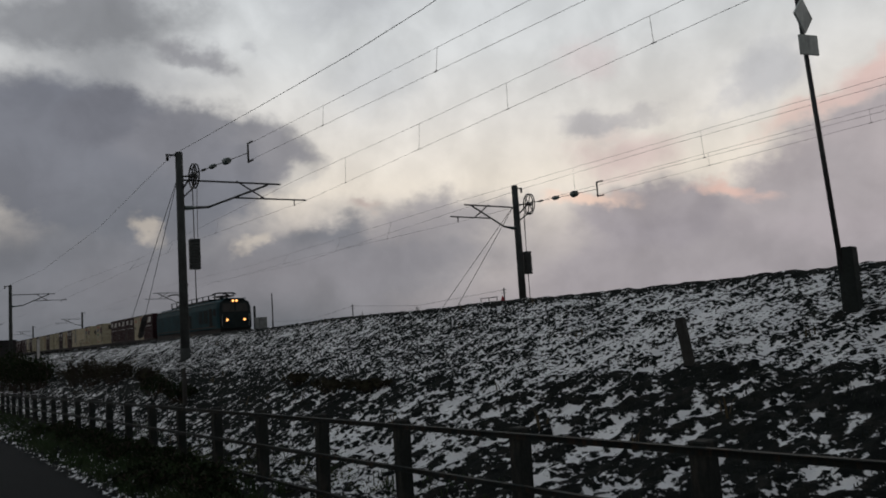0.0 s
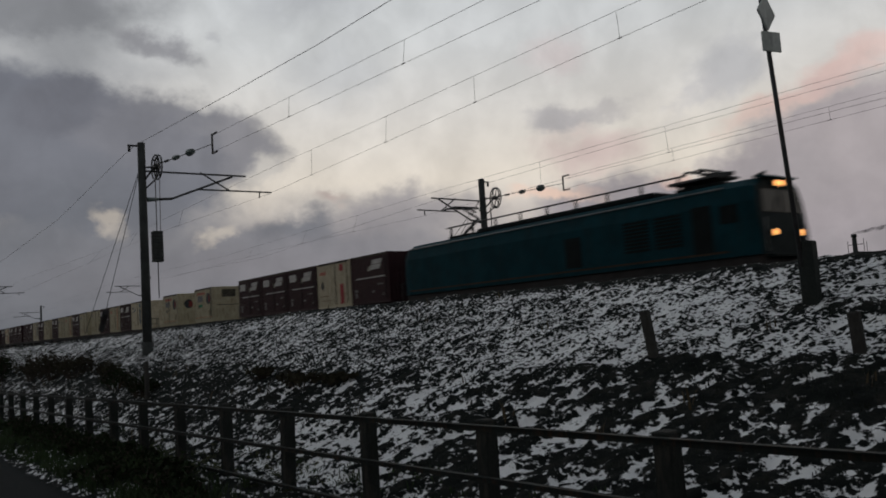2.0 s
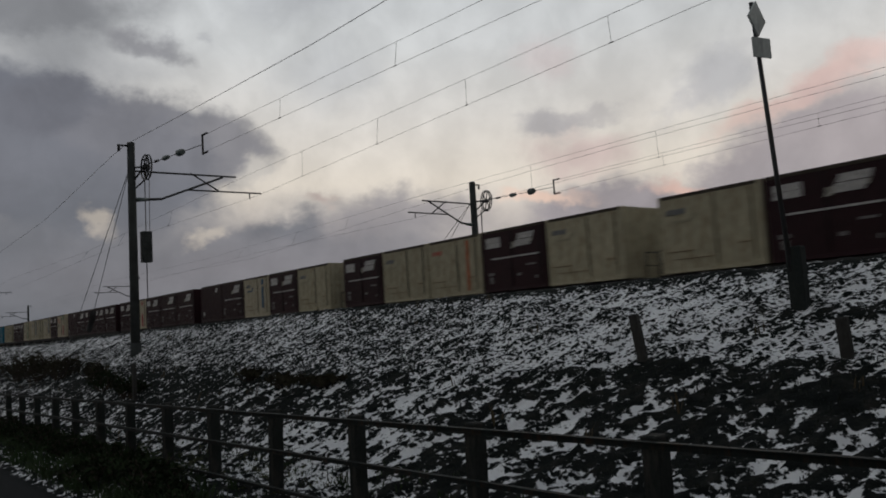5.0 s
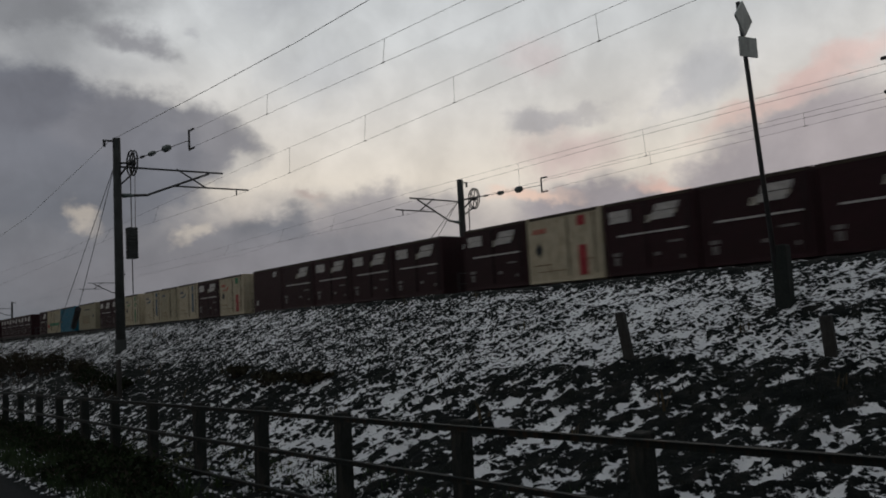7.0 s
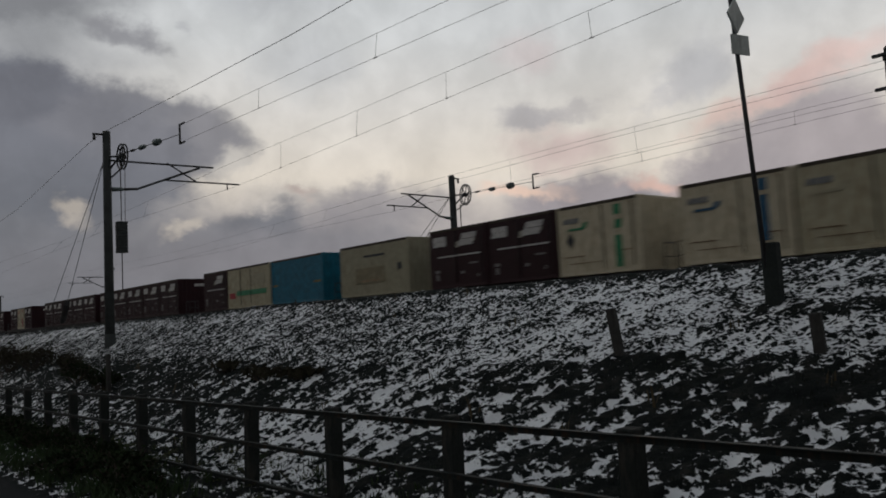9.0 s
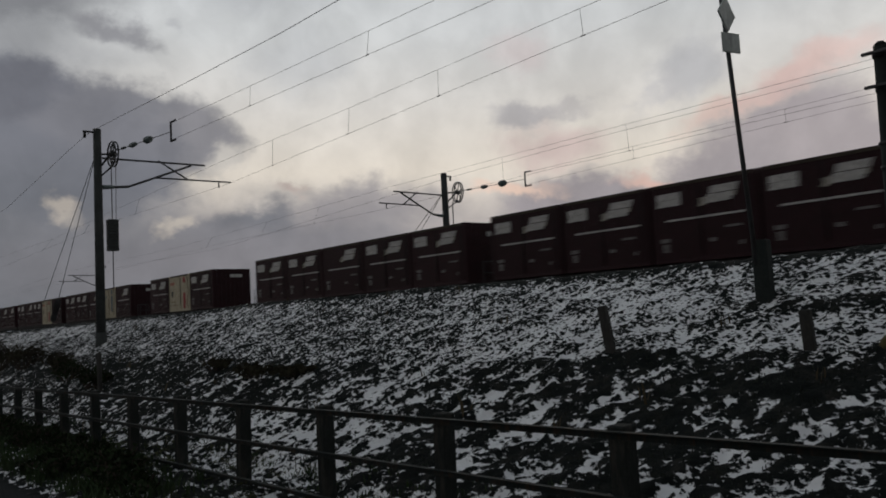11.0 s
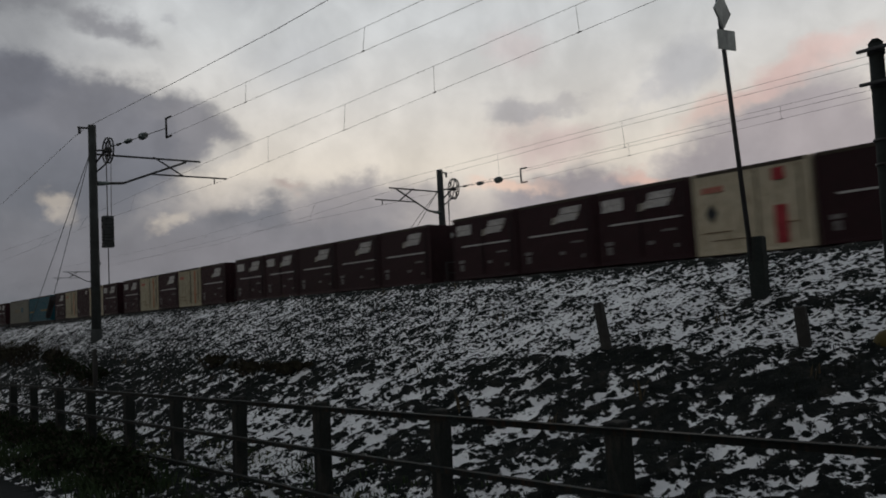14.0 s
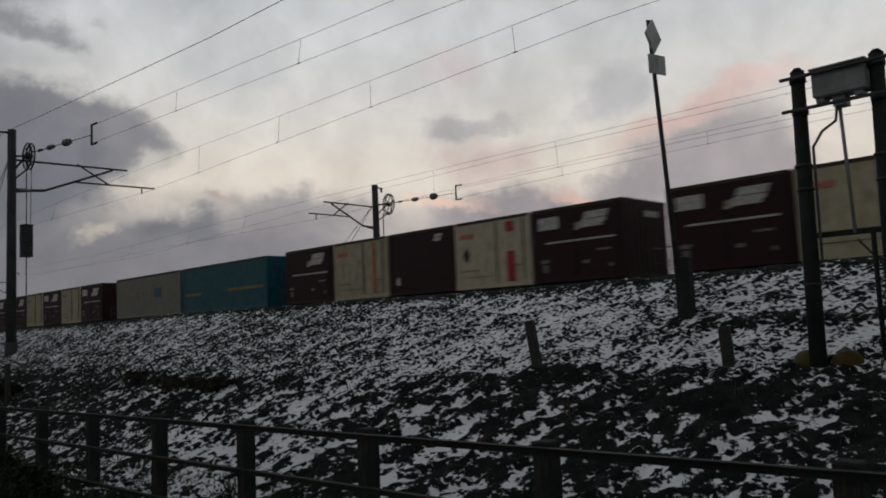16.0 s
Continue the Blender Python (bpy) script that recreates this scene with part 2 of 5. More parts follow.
LOGO_WHITE = material("white_marking_paint", (0.50, 0.49, 0.48), 0.7, dirt=(0.14, 0.10, 0.10), dirt_amount=0.6, scale=6.0)
LOGO_CREAM = material("cream_marking_paint", (0.42, 0.40, 0.35), 0.7, dirt=(0.10, 0.07, 0.06), dirt_amount=0.7, scale=5.0)
LOGO_GREY = material("dirty_marking_paint", (0.20, 0.19, 0.19), 0.7, dirt=(0.05, 0.03, 0.03), dirt_amount=0.8, scale=5.0)
DARK_POST = material("damp_dark_concrete", (0.022, 0.027, 0.026), 0.9, scale=3.0, spec=0.15, dirt=(0.04, 0.038, 0.033), dirt_amount=0.3)
MARKER = material("mossy_post_concrete", (0.046, 0.045, 0.043), 0.9, scale=5.0, spec=0.15, dirt=(0.016, 0.017, 0.014), dirt_amount=0.5)
# cab front, greyer and darker than the blue sides
CAB_FRONT = material("dark_cab_front_paint", (0.015, 0.022, 0.024), 0.7, spec=0.1, scale=1.5, dirt=(0.01, 0.02, 0.022))
GRILLE = material("grille_paint", (0.10, 0.095, 0.07), 0.7, dirt=(0.05, 0.04, 0.03))
FADED = material("faded_lettering_paint", (0.44, 0.14, 0.11), 0.7, scale=8.0)
FAINT = material("faint_brown_marking", (0.21, 0.18, 0.115), 0.7, scale=4.0, dirt=(0.33, 0.31, 0.225), dirt_amount=0.8)
# top side rails, darker than the container paints
ROOF_RAIL = material("dark_roof_rail", (0.055, 0.045, 0.036), 0.8, scale=3.0, dirt=(0.12, 0.10, 0.07), dirt_amount=0.5)
MUTED = material("muted_lettering_paint", (0.15, 0.16, 0.18), 0.7, scale=6.0)
RUST = material("rust_line", (0.16, 0.105, 0.06), 0.8, scale=8.0)
LINE = material("faded_side_line", (0.035, 0.022, 0.014), 0.7)
DULL_RED = material("dull_red_marking_paint", (0.20, 0.035, 0.035), 0.6, scale=6.0, dirt=(0.10, 0.06, 0.05))
RED = material("red_marking_paint", (0.32, 0.035, 0.045), 0.55)
ORANGE = material("orange_marking_paint", (0.42, 0.12, 0.05), 0.6)
STRIPE_BLUE = material("blue_marking_paint", (0.025, 0.085, 0.155), 0.55)
GREEN = material("green_marking_paint", (0.03, 0.20, 0.10), 0.55)
DARK_MARK = material("dark_marking_paint", (0.04, 0.045, 0.05), 0.6)
YELLOW = material("yellow_line_paint", (0.20, 0.15, 0.045), 0.6)
UNDER = material("wagon_underframe", (0.03, 0.03, 0.032), 0.75, 0.2, dirt=(0.05, 0.03, 0.02))
LOCO_BLUE = material("locomotive_blue_paint", (0.0035, 0.035, 0.047), 0.6, spec=0.05, dirt=(0.02, 0.03, 0.03), scale=1.2)
LOCO_DARK = material("locomotive_dark_panel", (0.008, 0.012, 0.013), 0.7, spec=0.08)
GLASS = material("dark_cab_glass", (0.010, 0.012, 0.014), 0.12, spec=0.25, bump=0.0, vary=0.05)
LAMP = material("lit_headlamp", (1.0, 0.43, 0.13), 0.3, emit=2.2, bump=0.0, vary=0.0)
POST_WOOD = material("old_sleeper_post", (0.021, 0.024, 0.023), 0.9, scale=4.0, spec=0.1, dirt=(0.085, 0.075, 0.062), dirt_amount=0.35, bump=0.5)
FENCE_STEEL = material("rusty_fence_rail", (0.018, 0.024, 0.024), 0.75, 0.1, spec=0.12, dirt=(0.09, 0.045, 0.02))
SIGN_FACE = material("grey_sign_face", (0.42, 0.45, 0.44), 0.5, dirt=(0.1, 0.1, 0.1))
BOX_GREY = material("grey_equipment_paint", (0.22, 0.235, 0.24), 0.5, dirt=(0.1, 0.09, 0.08))
GRASS = material("winter_grass", (0.018, 0.023, 0.018), 0.9, scale=0.8, vary=0.5, dirt=(0.045, 0.040, 0.030), bump=0.0)
VERGE = material("verge_grass_blades", (0.026, 0.046, 0.018), 0.9, scale=0.8, vary=0.5, dirt=(0.06, 0.05, 0.026), bump=0.0)
WEED = material("olive_weed_leaf", (0.060, 0.066, 0.026), 0.8, scale=2.0, vary=0.5, bump=0.0, dirt=(0.10, 0.07, 0.03))
STRAW = material("dry_straw_grass", (0.075, 0.058, 0.032), 0.9, scale=0.8, vary=0.4, bump=0.0)
TWIG = material("bare_twigs", (0.045, 0.035, 0.028), 0.9, bump=0.0)
RAIL = material("rail_steel", (0.12, 0.10, 0.09), 0.5, 0.8)
SLEEPER = material("concrete_sleeper", (0.25, 0.24, 0.23), 0.9)
GUARD = material("yellow_guy_guard", (0.060, 0.046, 0.008), 0.6, dirt=(0.08, 0.06, 0.03), dirt_amount=0.6)


# ---- mesh helpers ----
def mesh_of(name, bm, mat):
    me = bpy.data.meshes.new(name)
    bm.normal_update()
    bm.to_mesh(me)
    bm.free()
    me.materials.append(mat)
    return me


def part(name, bm, mat, parent, label=""):
    ob = new(name, mesh_of(name, bm, mat))
    ob.parent = parent
    if label:
        ob["label"] = label
    return ob


def part_pieces(name, bm, mat, parent):
    """Each loose piece of bm becomes a part of its own."""
    bm.verts.index_update()
    left = set(bm.verts)
    while left:
        todo, seen = [left.pop()], []
        while todo:
            v = todo.pop()
            seen.append(v)
            for e in v.link_edges:
                o = e.other_vert(v)
                if o in left:
                    left.discard(o)
                    todo.append(o)
        piece = bmesh.new()
        twin = {v: piece.verts.new(v.co) for v in seen}
        for f in {f for v in seen for f in v.link_faces}:
            piece.faces.new([twin[v] for v in f.verts])
        part(name, piece, mat, parent)
    bm.free()


def root(name, m, label, category, group=""):
    ob = new(name)
    ob.empty_display_size = 0.3
    ob.matrix_world = m
    return tagged(ob, label, category, group)


def box(bm, x0, x1, y0, y1, z0, z1, bevel=0.0):
    vs = [bm.verts.new((x, y, z)) for x in (x0, x1) for y in (y0, y1) for z in (z0, z1)]
    faces = [bm.faces.new([vs[i] for i in q]) for q in
             ((0, 1, 3, 2), (4, 6, 7, 5), (0, 4, 5, 1), (2, 3, 7, 6), (0, 2, 6, 4), (1, 5, 7, 3))]
    if bevel:
        edges = list({e for f in faces for e in f.edges})
        bmesh.ops.bevel(bm, geom=edges, offset=bevel, segments=1, affect="EDGES")
    return bm


def tube(bm, a, b, r, r2=None, sides=8):
    a, b = Vector(a), Vector(b)
    r2 = r if r2 is None else r2
    turn = (b - a).to_track_quat("Z", "Y").to_matrix()
    rings = []
    for p, rad in ((a, r), (b, r2)):
        rings.append([bm.verts.new(p + turn @ Vector((rad * math.cos(t), rad * math.sin(t), 0)))
                      for t in (2 * math.pi * i / sides for i in range(sides))])
    for i in range(sides):
        j = (i + 1) % sides
        bm.faces.new((rings[0][i], rings[0][j], rings[1][j], rings[1][i])).smooth = sides > 5
    bm.faces.new(rings[0][::-1])
    bm.faces.new(rings[1])
    return bm


def path_tube(bm, pts, r, sides=5):
    pts = [Vector(p) for p in pts]
    rings = []
    for i, p in enumerate(pts):
        d = (pts[min(i + 1, len(pts) - 1)] - pts[max(i - 1, 0)]).normalized()
        turn = d.to_track_quat("Z", "Y").to_matrix()
        rings.append([bm.verts.new(p + turn @ Vector((r * math.cos(t), r * math.sin(t), 0)))
                      for t in (2 * math.pi * k / sides for k in range(sides))])
    for a, b in zip(rings, rings[1:]):
        for i in range(sides):
            j = (i + 1) % sides
            bm.faces.new((a[i], a[j], b[j], b[i]))
    return bm


def poly(bm, pts, y0, y1):
    """An x-z outline given thickness in y."""
    lo = [bm.verts.new((x, y0, z)) for x, z in pts]
    hi = [bm.verts.new((x, y1, z)) for x, z in pts]
    bm.faces.new(lo)
    bm.faces.new(hi[::-1])
    for i in range(len(pts)):
        j = (i + 1) % len(pts)
        bm.faces.new((lo[j], lo[i], hi[i], hi[j]))
    bmesh.ops.recalc_face_normals(bm, faces=bm.faces[:])
    return bm


# ---- ground ----
_rng = np.random.default_rng(7)
_TABLE = _rng.random((256, 256))


def value_noise(x, y):
    xi, yi = np.floor(x).astype(int), np.floor(y).astype(int)
    fx, fy = x - xi, y - yi
    fx, fy = fx * fx * (3 - 2 * fx), fy * fy * (3 - 2 * fy)
    a, b = _TABLE[xi % 256, yi % 256], _TABLE[(xi + 1) % 256, yi % 256]
    c, d = _TABLE[xi % 256, (yi + 1) % 256], _TABLE[(xi + 1) % 256, (yi + 1) % 256]
    return (a * (1 - fx) + b * fx) * (1 - fy) + (c * (1 - fx) + d * fx) * fy


def fbm(x, y, octaves=4):
    total, amp, norm = 0, 1.0, 0
    for o in range(octaves):
        total = total + amp * value_noise(x * 2 ** o + 17.3 * o, y * 2 ** o + 5.1 * o)
        norm += amp
        amp *= 0.5
    return total / norm


def step(v, low, high):
    t = np.clip((v - low) / (high - low), 0, 1)
    return t * t * (3 - 2 * t)


def ground_base(x):
    return EYE - 1.95 - 0.017 * np.clip(-3.6 - x, -30, 45)


def crest(x):
    return EYE + 0.48 - 0.26 * np.clip((-20 - x) / 44, 0, 1)


TOE, TOP = 5.0, 10.3


def ground_form(x, y):
    """The smooth lie of the land: lane, verge, embankment with its track bed, low fields behind."""
    base, top = ground_base(x), crest(x)
    z = base + (top - base) * np.clip((y - TOE) / (TOP - TOE), 0, 1)
    z = z - 0.35 * step(y, TOP + 0.5, TOP + 1.3)
    z = z + (base - z) * step(y, 31, 40)
    return z


def ground_detail(x, y):
    """Snow cover 0..1 and tussock height."""
    a = x * 0.66 + y * 0.75
    b = -x * 0.75 + y * 0.66
    streak = fbm(a / 0.36, b / 0.15, 4)
    clump = fbm(x / 0.21 + 40, y / 0.19 + 11, 3)
    mottle = fbm(a / 0.14 + 9, b / 0.085 + 3, 2)
    broad = fbm(x / 2.6 + 70, y / 1.3 + 30, 3)
    up = np.clip((y - TOE) / (TOP - TOE), 0, 1)
    low = 0.40 * streak + 0.36 * clump + 0.24 * mottle
    high = 0.62 * mottle + 0.18 * streak + 0.20 * clump
    v = low + (high - low) * step(up, 0.42, 0.60) + 0.13 * (broad - 0.5)
    v = v - 0.005 + 0.030 * step(up, 0.5, 0.7) - 0.050 * step(-x, 12, 20) * step(up, 0.24, 0.38) * (1 - 0.6 * step(up, 0.75, 0.9))
    v = v - 0.05 * np.exp(-((up - 0.47) / 0.05) ** 2) * step(broad, 0.35, 0.6)
    v = v - 0.07 * np.exp(-((x + 3.4) / 1.8) ** 2 - ((y - 7.2) / 0.5) ** 2) - 0.03 * step(x, -8, -5) * (1 - step(up, 0.15, 0.35)) * step(y, 4.9, 5.4) + 0.05 * step(x, -7.5, -6) * (1 - step(y, 4.9, 5.4)) + 0.004 * step(-x, 5, 8) * (1 - step(up, 0.5, 0.6))
    v = v - 0.06 * np.exp(-((x + 2.7) / 1.0) ** 2 - ((y - 6.75) / 0.4) ** 2) + 0.04 * np.exp(-((x + 5.4) / 1.4) ** 2 - ((y - 5.6) / 0.4) ** 2) + 0.012 * np.exp(-((x + 8.0) / 3.2) ** 2) * (1 - step(up, 0.55, 0.7)) - 0.016 * step(-x, 12, 15) * (1 - step(up, 0.4, 0.6))
    v = v - 0.035 * step(-x, 11, 13) * step(up, 0.10, 0.16) * (1 - step(up, 0.26, 0.34)) + 0.05 * step(-x, 8, 11) * step(y, 4.95, 5.25) * (1 - step(up, 0.08, 0.16))
    v = v - 0.028 * (1 - step(up, 0.42, 0.6)) - 0.022 * step(-x, 10, 16) * step(up, 0.2, 0.35) - 0.016 * step(x, -7, -4) * (1 - step(up, 0.42, 0.6))
    v = v - 0.07 * step(x, -4.6, -3.2) * (1 - step(y, 5.4, 6.0)) + 0.05 * step(x, -13, -11) * (1 - step(y, 5.15, 5.6)) * step(y, 4.2, 4.6) + 0.09 * (broad - 0.5) * step(up, 0.4, 0.6)
    v = v - 0.25 * step(up, 0.955, 0.99)
    v = v - (0.16 - 0.14 * step(x, -13.5, -11.5) * step(y, 3.7, 4.1)) * step(-y, -4.9, -4.3) * step(y, 3.35, 3.8)
    v = v - 0.30 * np.exp(-((x + 3.6) / 1.5) ** 2 - ((y - 8.8) / 0.16) ** 2) - 0.3 * np.exp(-((x + 5.7) / 0.55) ** 2 - ((y - 7.75) / 0.14) ** 2)
    snow = np.clip(0.5 + (v - 0.486 - 0.004 * up - 0.022 * step(x, -9, -5) + 0.01 * step(-x, 14, 20)) * (3.5 - 1.8 * step(up, 0.45, 0.6)), 0, 1)
    snow = snow * (1 - step(y, TOP + 0.1, TOP + 0.3) * 0.7)
    lane = (1 - step(y, 2.45, 2.75)) * step(y, -3.3, -3.0)
    dark = 1 - step(snow, 0.3, 0.7)
    rough = dark * (0.02 + 0.09 * clump * (1 - 0.5 * up)) + 0.05 * (clump - 0.5) + 0.12 * (broad - 0.5)
    rough = rough * (1 - lane) * (1 - 0.7 * step(y, 12, 14))
    return snow * (1 - lane), rough, lane


def build_ground():
    def spread(first, last, d, near):
        out, p, s = [], first, d
        while p < last:
            p += s
            s *= near
            out.append(p)
        return out
    xs = np.arange(-26, 1.5, 0.05).tolist()
    xs = [-26 - d for d in spread(0, 3500, 0.06, 1.022)][::-1] + xs + [1.5 + d for d in spread(0, 3500, 0.2, 1.12)]
    ys = np.arange(2.4, 11.4, 0.045).tolist()
    ys = [2.4 - d for d in spread(0, 3500, 0.15, 1.22)][::-1] + ys + [11.4 + d for d in spread(0, 4000, 0.2, 1.13)]
    xs, ys = np.array(xs), np.array(ys)
    gx, gy = np.meshgrid(xs, ys, indexing="ij")
    snow, rough, lane = ground_detail(gx, gy)
    gz = ground_form(gx, gy) + rough
    nx, ny = gx.shape
    co = np.stack([gx, gy, gz], -1).reshape(-1, 3)
    idx = np.arange(nx * ny).reshape(nx, ny)
    quads = np.stack([idx[:-1, :-1], idx[1:, :-1], idx[1:, 1:], idx[:-1, 1:]], -1).reshape(-1, 4)
    me = bpy.data.meshes.new("ground")
    me.from_pydata(co.tolist(), [], quads.tolist())
    me.polygons.foreach_set("use_smooth", np.ones(len(quads), bool))
    for name, values in (("snow", snow), ("tar", lane)):
        at = me.attributes.new(name, "FLOAT", "POINT")
        at.data.foreach_set("value", values.reshape(-1).astype(np.float32))
    me.materials.append(ground_material())
    tagged(new("ground", me), "snow-dusted grass railway embankment above a dark lane", "ground", kind="structure")


build_ground()


def land(x, y):
    x, y = np.array([float(x)]), np.array([float(y)])
    return float((ground_form(x, y) + ground_detail(x, y)[1])[0])


# ---- track ----
RAIL_Z = EYE + 0.11
NEAR_TRACK, FAR_TRACK = 13.6, 22.71


def build_tracks():
    for centre in (NEAR_TRACK, FAR_TRACK):
        for side in (-0.53, 0.53):
            bm = bmesh.new()
            y = centre + side
            box(bm, -700, 200, y - 0.033, y + 0.033, RAIL_Z - 0.05, RAIL_Z)
            box(bm, -700, 200, y - 0.01, y + 0.01, RAIL_Z - 0.14, RAIL_Z - 0.05)
            box(bm, -700, 200, y - 0.065, y + 0.065, RAIL_Z - 0.165, RAIL_Z - 0.14)
            tagged(new("rail", mesh_of("rail", bm, RAIL)), "worn steel running rail on the track bed", "rail", kind="structure")
        bm = bmesh.new()
        for i in range(420):
            x = -230 + 0.6 * i
            box(bm, x - 0.12, x + 0.12, centre - 1.0, centre + 1.0, RAIL_Z - 0.36, RAIL_Z - 0.167)
        tagged(new("sleepers", mesh_of("sleepers", bm, SLEEPER)), "concrete sleepers under the rails", "sleepers", kind="stuff")


build_tracks()


# ---- catenary ----
def cantilever(parent, x, y0, way, z0, reach):
    """Bracket arm from a mast at y0 towards the track (way is +1 or -1)."""
    def p(d, z):
        return (x, y0 + way * d, z)
    part("top_tube", tube(bmesh.new(), p(0.1, z0), p(reach * 0.79, z0 + 0.03), 0.035), STEEL, parent)
    bm = tube(bmesh.new(), p(0.1, z0 - 1.05), p(reach * 0.21, z0 - 0.97), 0.05)
    tube(bm, p(reach * 0.21, z0 - 0.97), p(reach * 0.68, z0 - 0.02), 0.04)
    part("stay_tube", bm, STEEL, parent)
    part("steady_arm", tube(bmesh.new(), p(reach * 0.40, z0 - 0.58), p(reach, z0 - 0.56), 0.03), STEEL, parent)
    part("cross_strut", tube(bmesh.new(), p(reach * 0.43, z0 + 0.07), p(reach * 0.65, z0 - 0.56), 0.03), STEEL, parent)
    part("registration_drop", tube(bmesh.new(), p(reach * 0.9, z0 - 0.56), p(reach * 0.9, z0 - 0.8), 0.025), STEEL, parent)
    part("insulator", tube(bmesh.new(), p(0.15, z0 - 1.04), p(0.55, z0 - 1.01), 0.085, 0.06, 10), INSULATOR, parent)


def wheel_mesh(r, way):
    """Spoked tension wheel, axis across the track."""
    bm = bmesh.new()
    n = 20
    for i in range(n):
        a, b = 2 * math.pi * i / n, 2 * math.pi * (i + 1) / n
        for off in (-0.05, 0.05):
            tube(bm, (r * math.cos(a), off, r * math.sin(a)), (r * math.cos(b), off, r * math.sin(b)), 0.03, sides=5)
    for i in range(6):
        a = math.pi * i / 3 + 0.2
        tube(bm, (0, 0, 0), (r * math.cos(a), 0, r * math.sin(a)), 0.025, sides=5)
    tube(bm, (0, -0.12, 0), (0, 0.12, 0), 0.09, sides=10)
    return bm


def catenary_mast(x, y, top, base, way, label, tension=True, reach=4.9, arm_z=None, weight_side=1, thick=0.165, wheel=(0.35, 0.42, 0.44), turn=0.0):
    z = land(x, y) if base is None else base
    mast = root("catenary_mast", pose(0, 0, 0), label, "catenary mast", "masts along the line")
    part("pole", tube(bmesh.new(), (x, y, z - 0.5), (x, y, top), thick, thick * 0.8, 16), CONCRETE, mast)
    part("base_collar", tube(bmesh.new(), (x, y, z - 0.4), (x, y, z + 0.3), thick + 0.03, thick + 0.02, 16), CONCRETE, mast)
    bm = tube(bmesh.new(), (x, y, top - 0.12), (x, y - way * 0.48, top - 0.12), 0.035)
    tube(bm, (x, y - way * 0.42, top - 0.12), (x, y - way * 0.42, top - 0.34), 0.05)
    part("feeder_bracket", bm, STEEL, mast)
    arm = top - 1.02 if arm_z is None else arm_z
    cantilever(mast, x, y, way, arm, reach)
    if tension:
        bm = wheel_mesh(wheel[2], way)
        bmesh.ops.transform(bm, matrix=pose(x + wheel[0], y + way * wheel[1], arm + 0.1, 0, 0, turn), verts=bm.verts)
        part("tension_wheel", bm, STEEL, mast, "spoked steel tensioning wheel")
        bm = bmesh.new()
        for dz in (-0.45, 0.12):
            tube(bm, (x, y, arm + dz), (x + wheel[0], y + way * wheel[1] * 0.8, arm + 0.1), 0.035)
        tube(bm, (x, y, arm - 0.75), (x + wheel[0], y + way * wheel[1], arm - 0.3), 0.03)
        part("wheel_bracket", bm, STEEL, mast)
        ymid = y + way * weight_side * 0.46
        bm = bmesh.new()
        for i in range(10):
            box(bm, x - 0.16, x + 0.16, ymid - 0.17, ymid + 0.17, arm - 3.3 + i * 0.112, arm - 3.2 + i * 0.112, 0.008)
        part_pieces("tension_weight", bm, CONCRETE, mast)
        part("guide_rod", tube(bmesh.new(), (x, ymid, arm - 4.6), (x, ymid, arm - 0.3), 0.018, sides=6), STEEL, mast)
        part("weight_rope", tube(bmesh.new(), (x + 0.1, ymid + way * 0.1, arm - 2.2), (x + 0.2, ymid + way * 0.1, arm), 0.012, sides=5), WIRE, mast)
    return mast


MAST_A = (-28.8, 8.62)
MAST_B = (-29.5, 25.25)
catenary_mast(*MAST_A, EYE + 7.16, EYE - 0.32, 1, "round concrete catenary mast with tension wheel beside the near track", reach=5.0, arm_z=EYE + 6.13)
catenary_mast(*MAST_B, EYE + 6.88, EYE - 0.1, -1, "round concrete catenary mast with tension wheel beyond the tracks", reach=4.0, arm_z=EYE + 5.78, weight_side=-1, thick=0.19, wheel=(0.5, -0.42, 0.5), turn=-14)
for mx in (-80.0, -131.0, -182.0):
    catenary_mast(mx, 8.62, EYE + 6.6, EYE - 0.3, 1, "distant concrete catenary mast beside the near track", False, 4.6, EYE + 5.7)
for mx in (-84.0, -139.0, -194.0):
    catenary_mast(mx, 25.25, EYE + 6.8, EYE - 0.1, -1, "distant concrete catenary mast beyond the tracks", False, 4.0, EYE + 5.75)


def wire(name, pts, r=0.014, label="dark overhead line wire", sag=0.0):
    out = []
    for (a, b) in zip(pts, pts[1:]):
        a, b = Vector(a), Vector(b)
        n = 10 if sag else 1
        for i in range(n):
            t = i / n
            p = a.lerp(b, t)
            p.z -= sag * 4 * t * (1 - t)
            out.append(p)
    out.append(Vector(pts[-1]))
    return tagged(new(name, mesh_of(name, path_tube(bmesh.new(), out, r), WIRE)), label, "wire", "overhead wires")


def rel(x, y, z):
    return (x, y, EYE + z)


def catenary_pair(upper, lower, drops):
    wire("messenger_wire", upper, 0.005)
    wire("contact_wire", lower, 0.005)
    def at(pts, x):
        for a, b in zip(pts, pts[1:]):
            if a[0] <= x <= b[0]:
                return Vector(a).lerp(Vector(b), (x - a[0]) / (b[0] - a[0]))
    for x in drops:
        a, b = at(upper, x), at(lower, x)
        bm = tube(bmesh.new(), a, b, 0.005, sides=5)
        tube(bm, b - Vector((0.06, 0, 0.0)), b + Vector((0.06, 0, 0.0)), 0.013, sides=6)
        tagged(new("dropper", mesh_of("dropper", bm, WIRE)), "thin dropper wire between overhead wires", "dropper", "droppers")


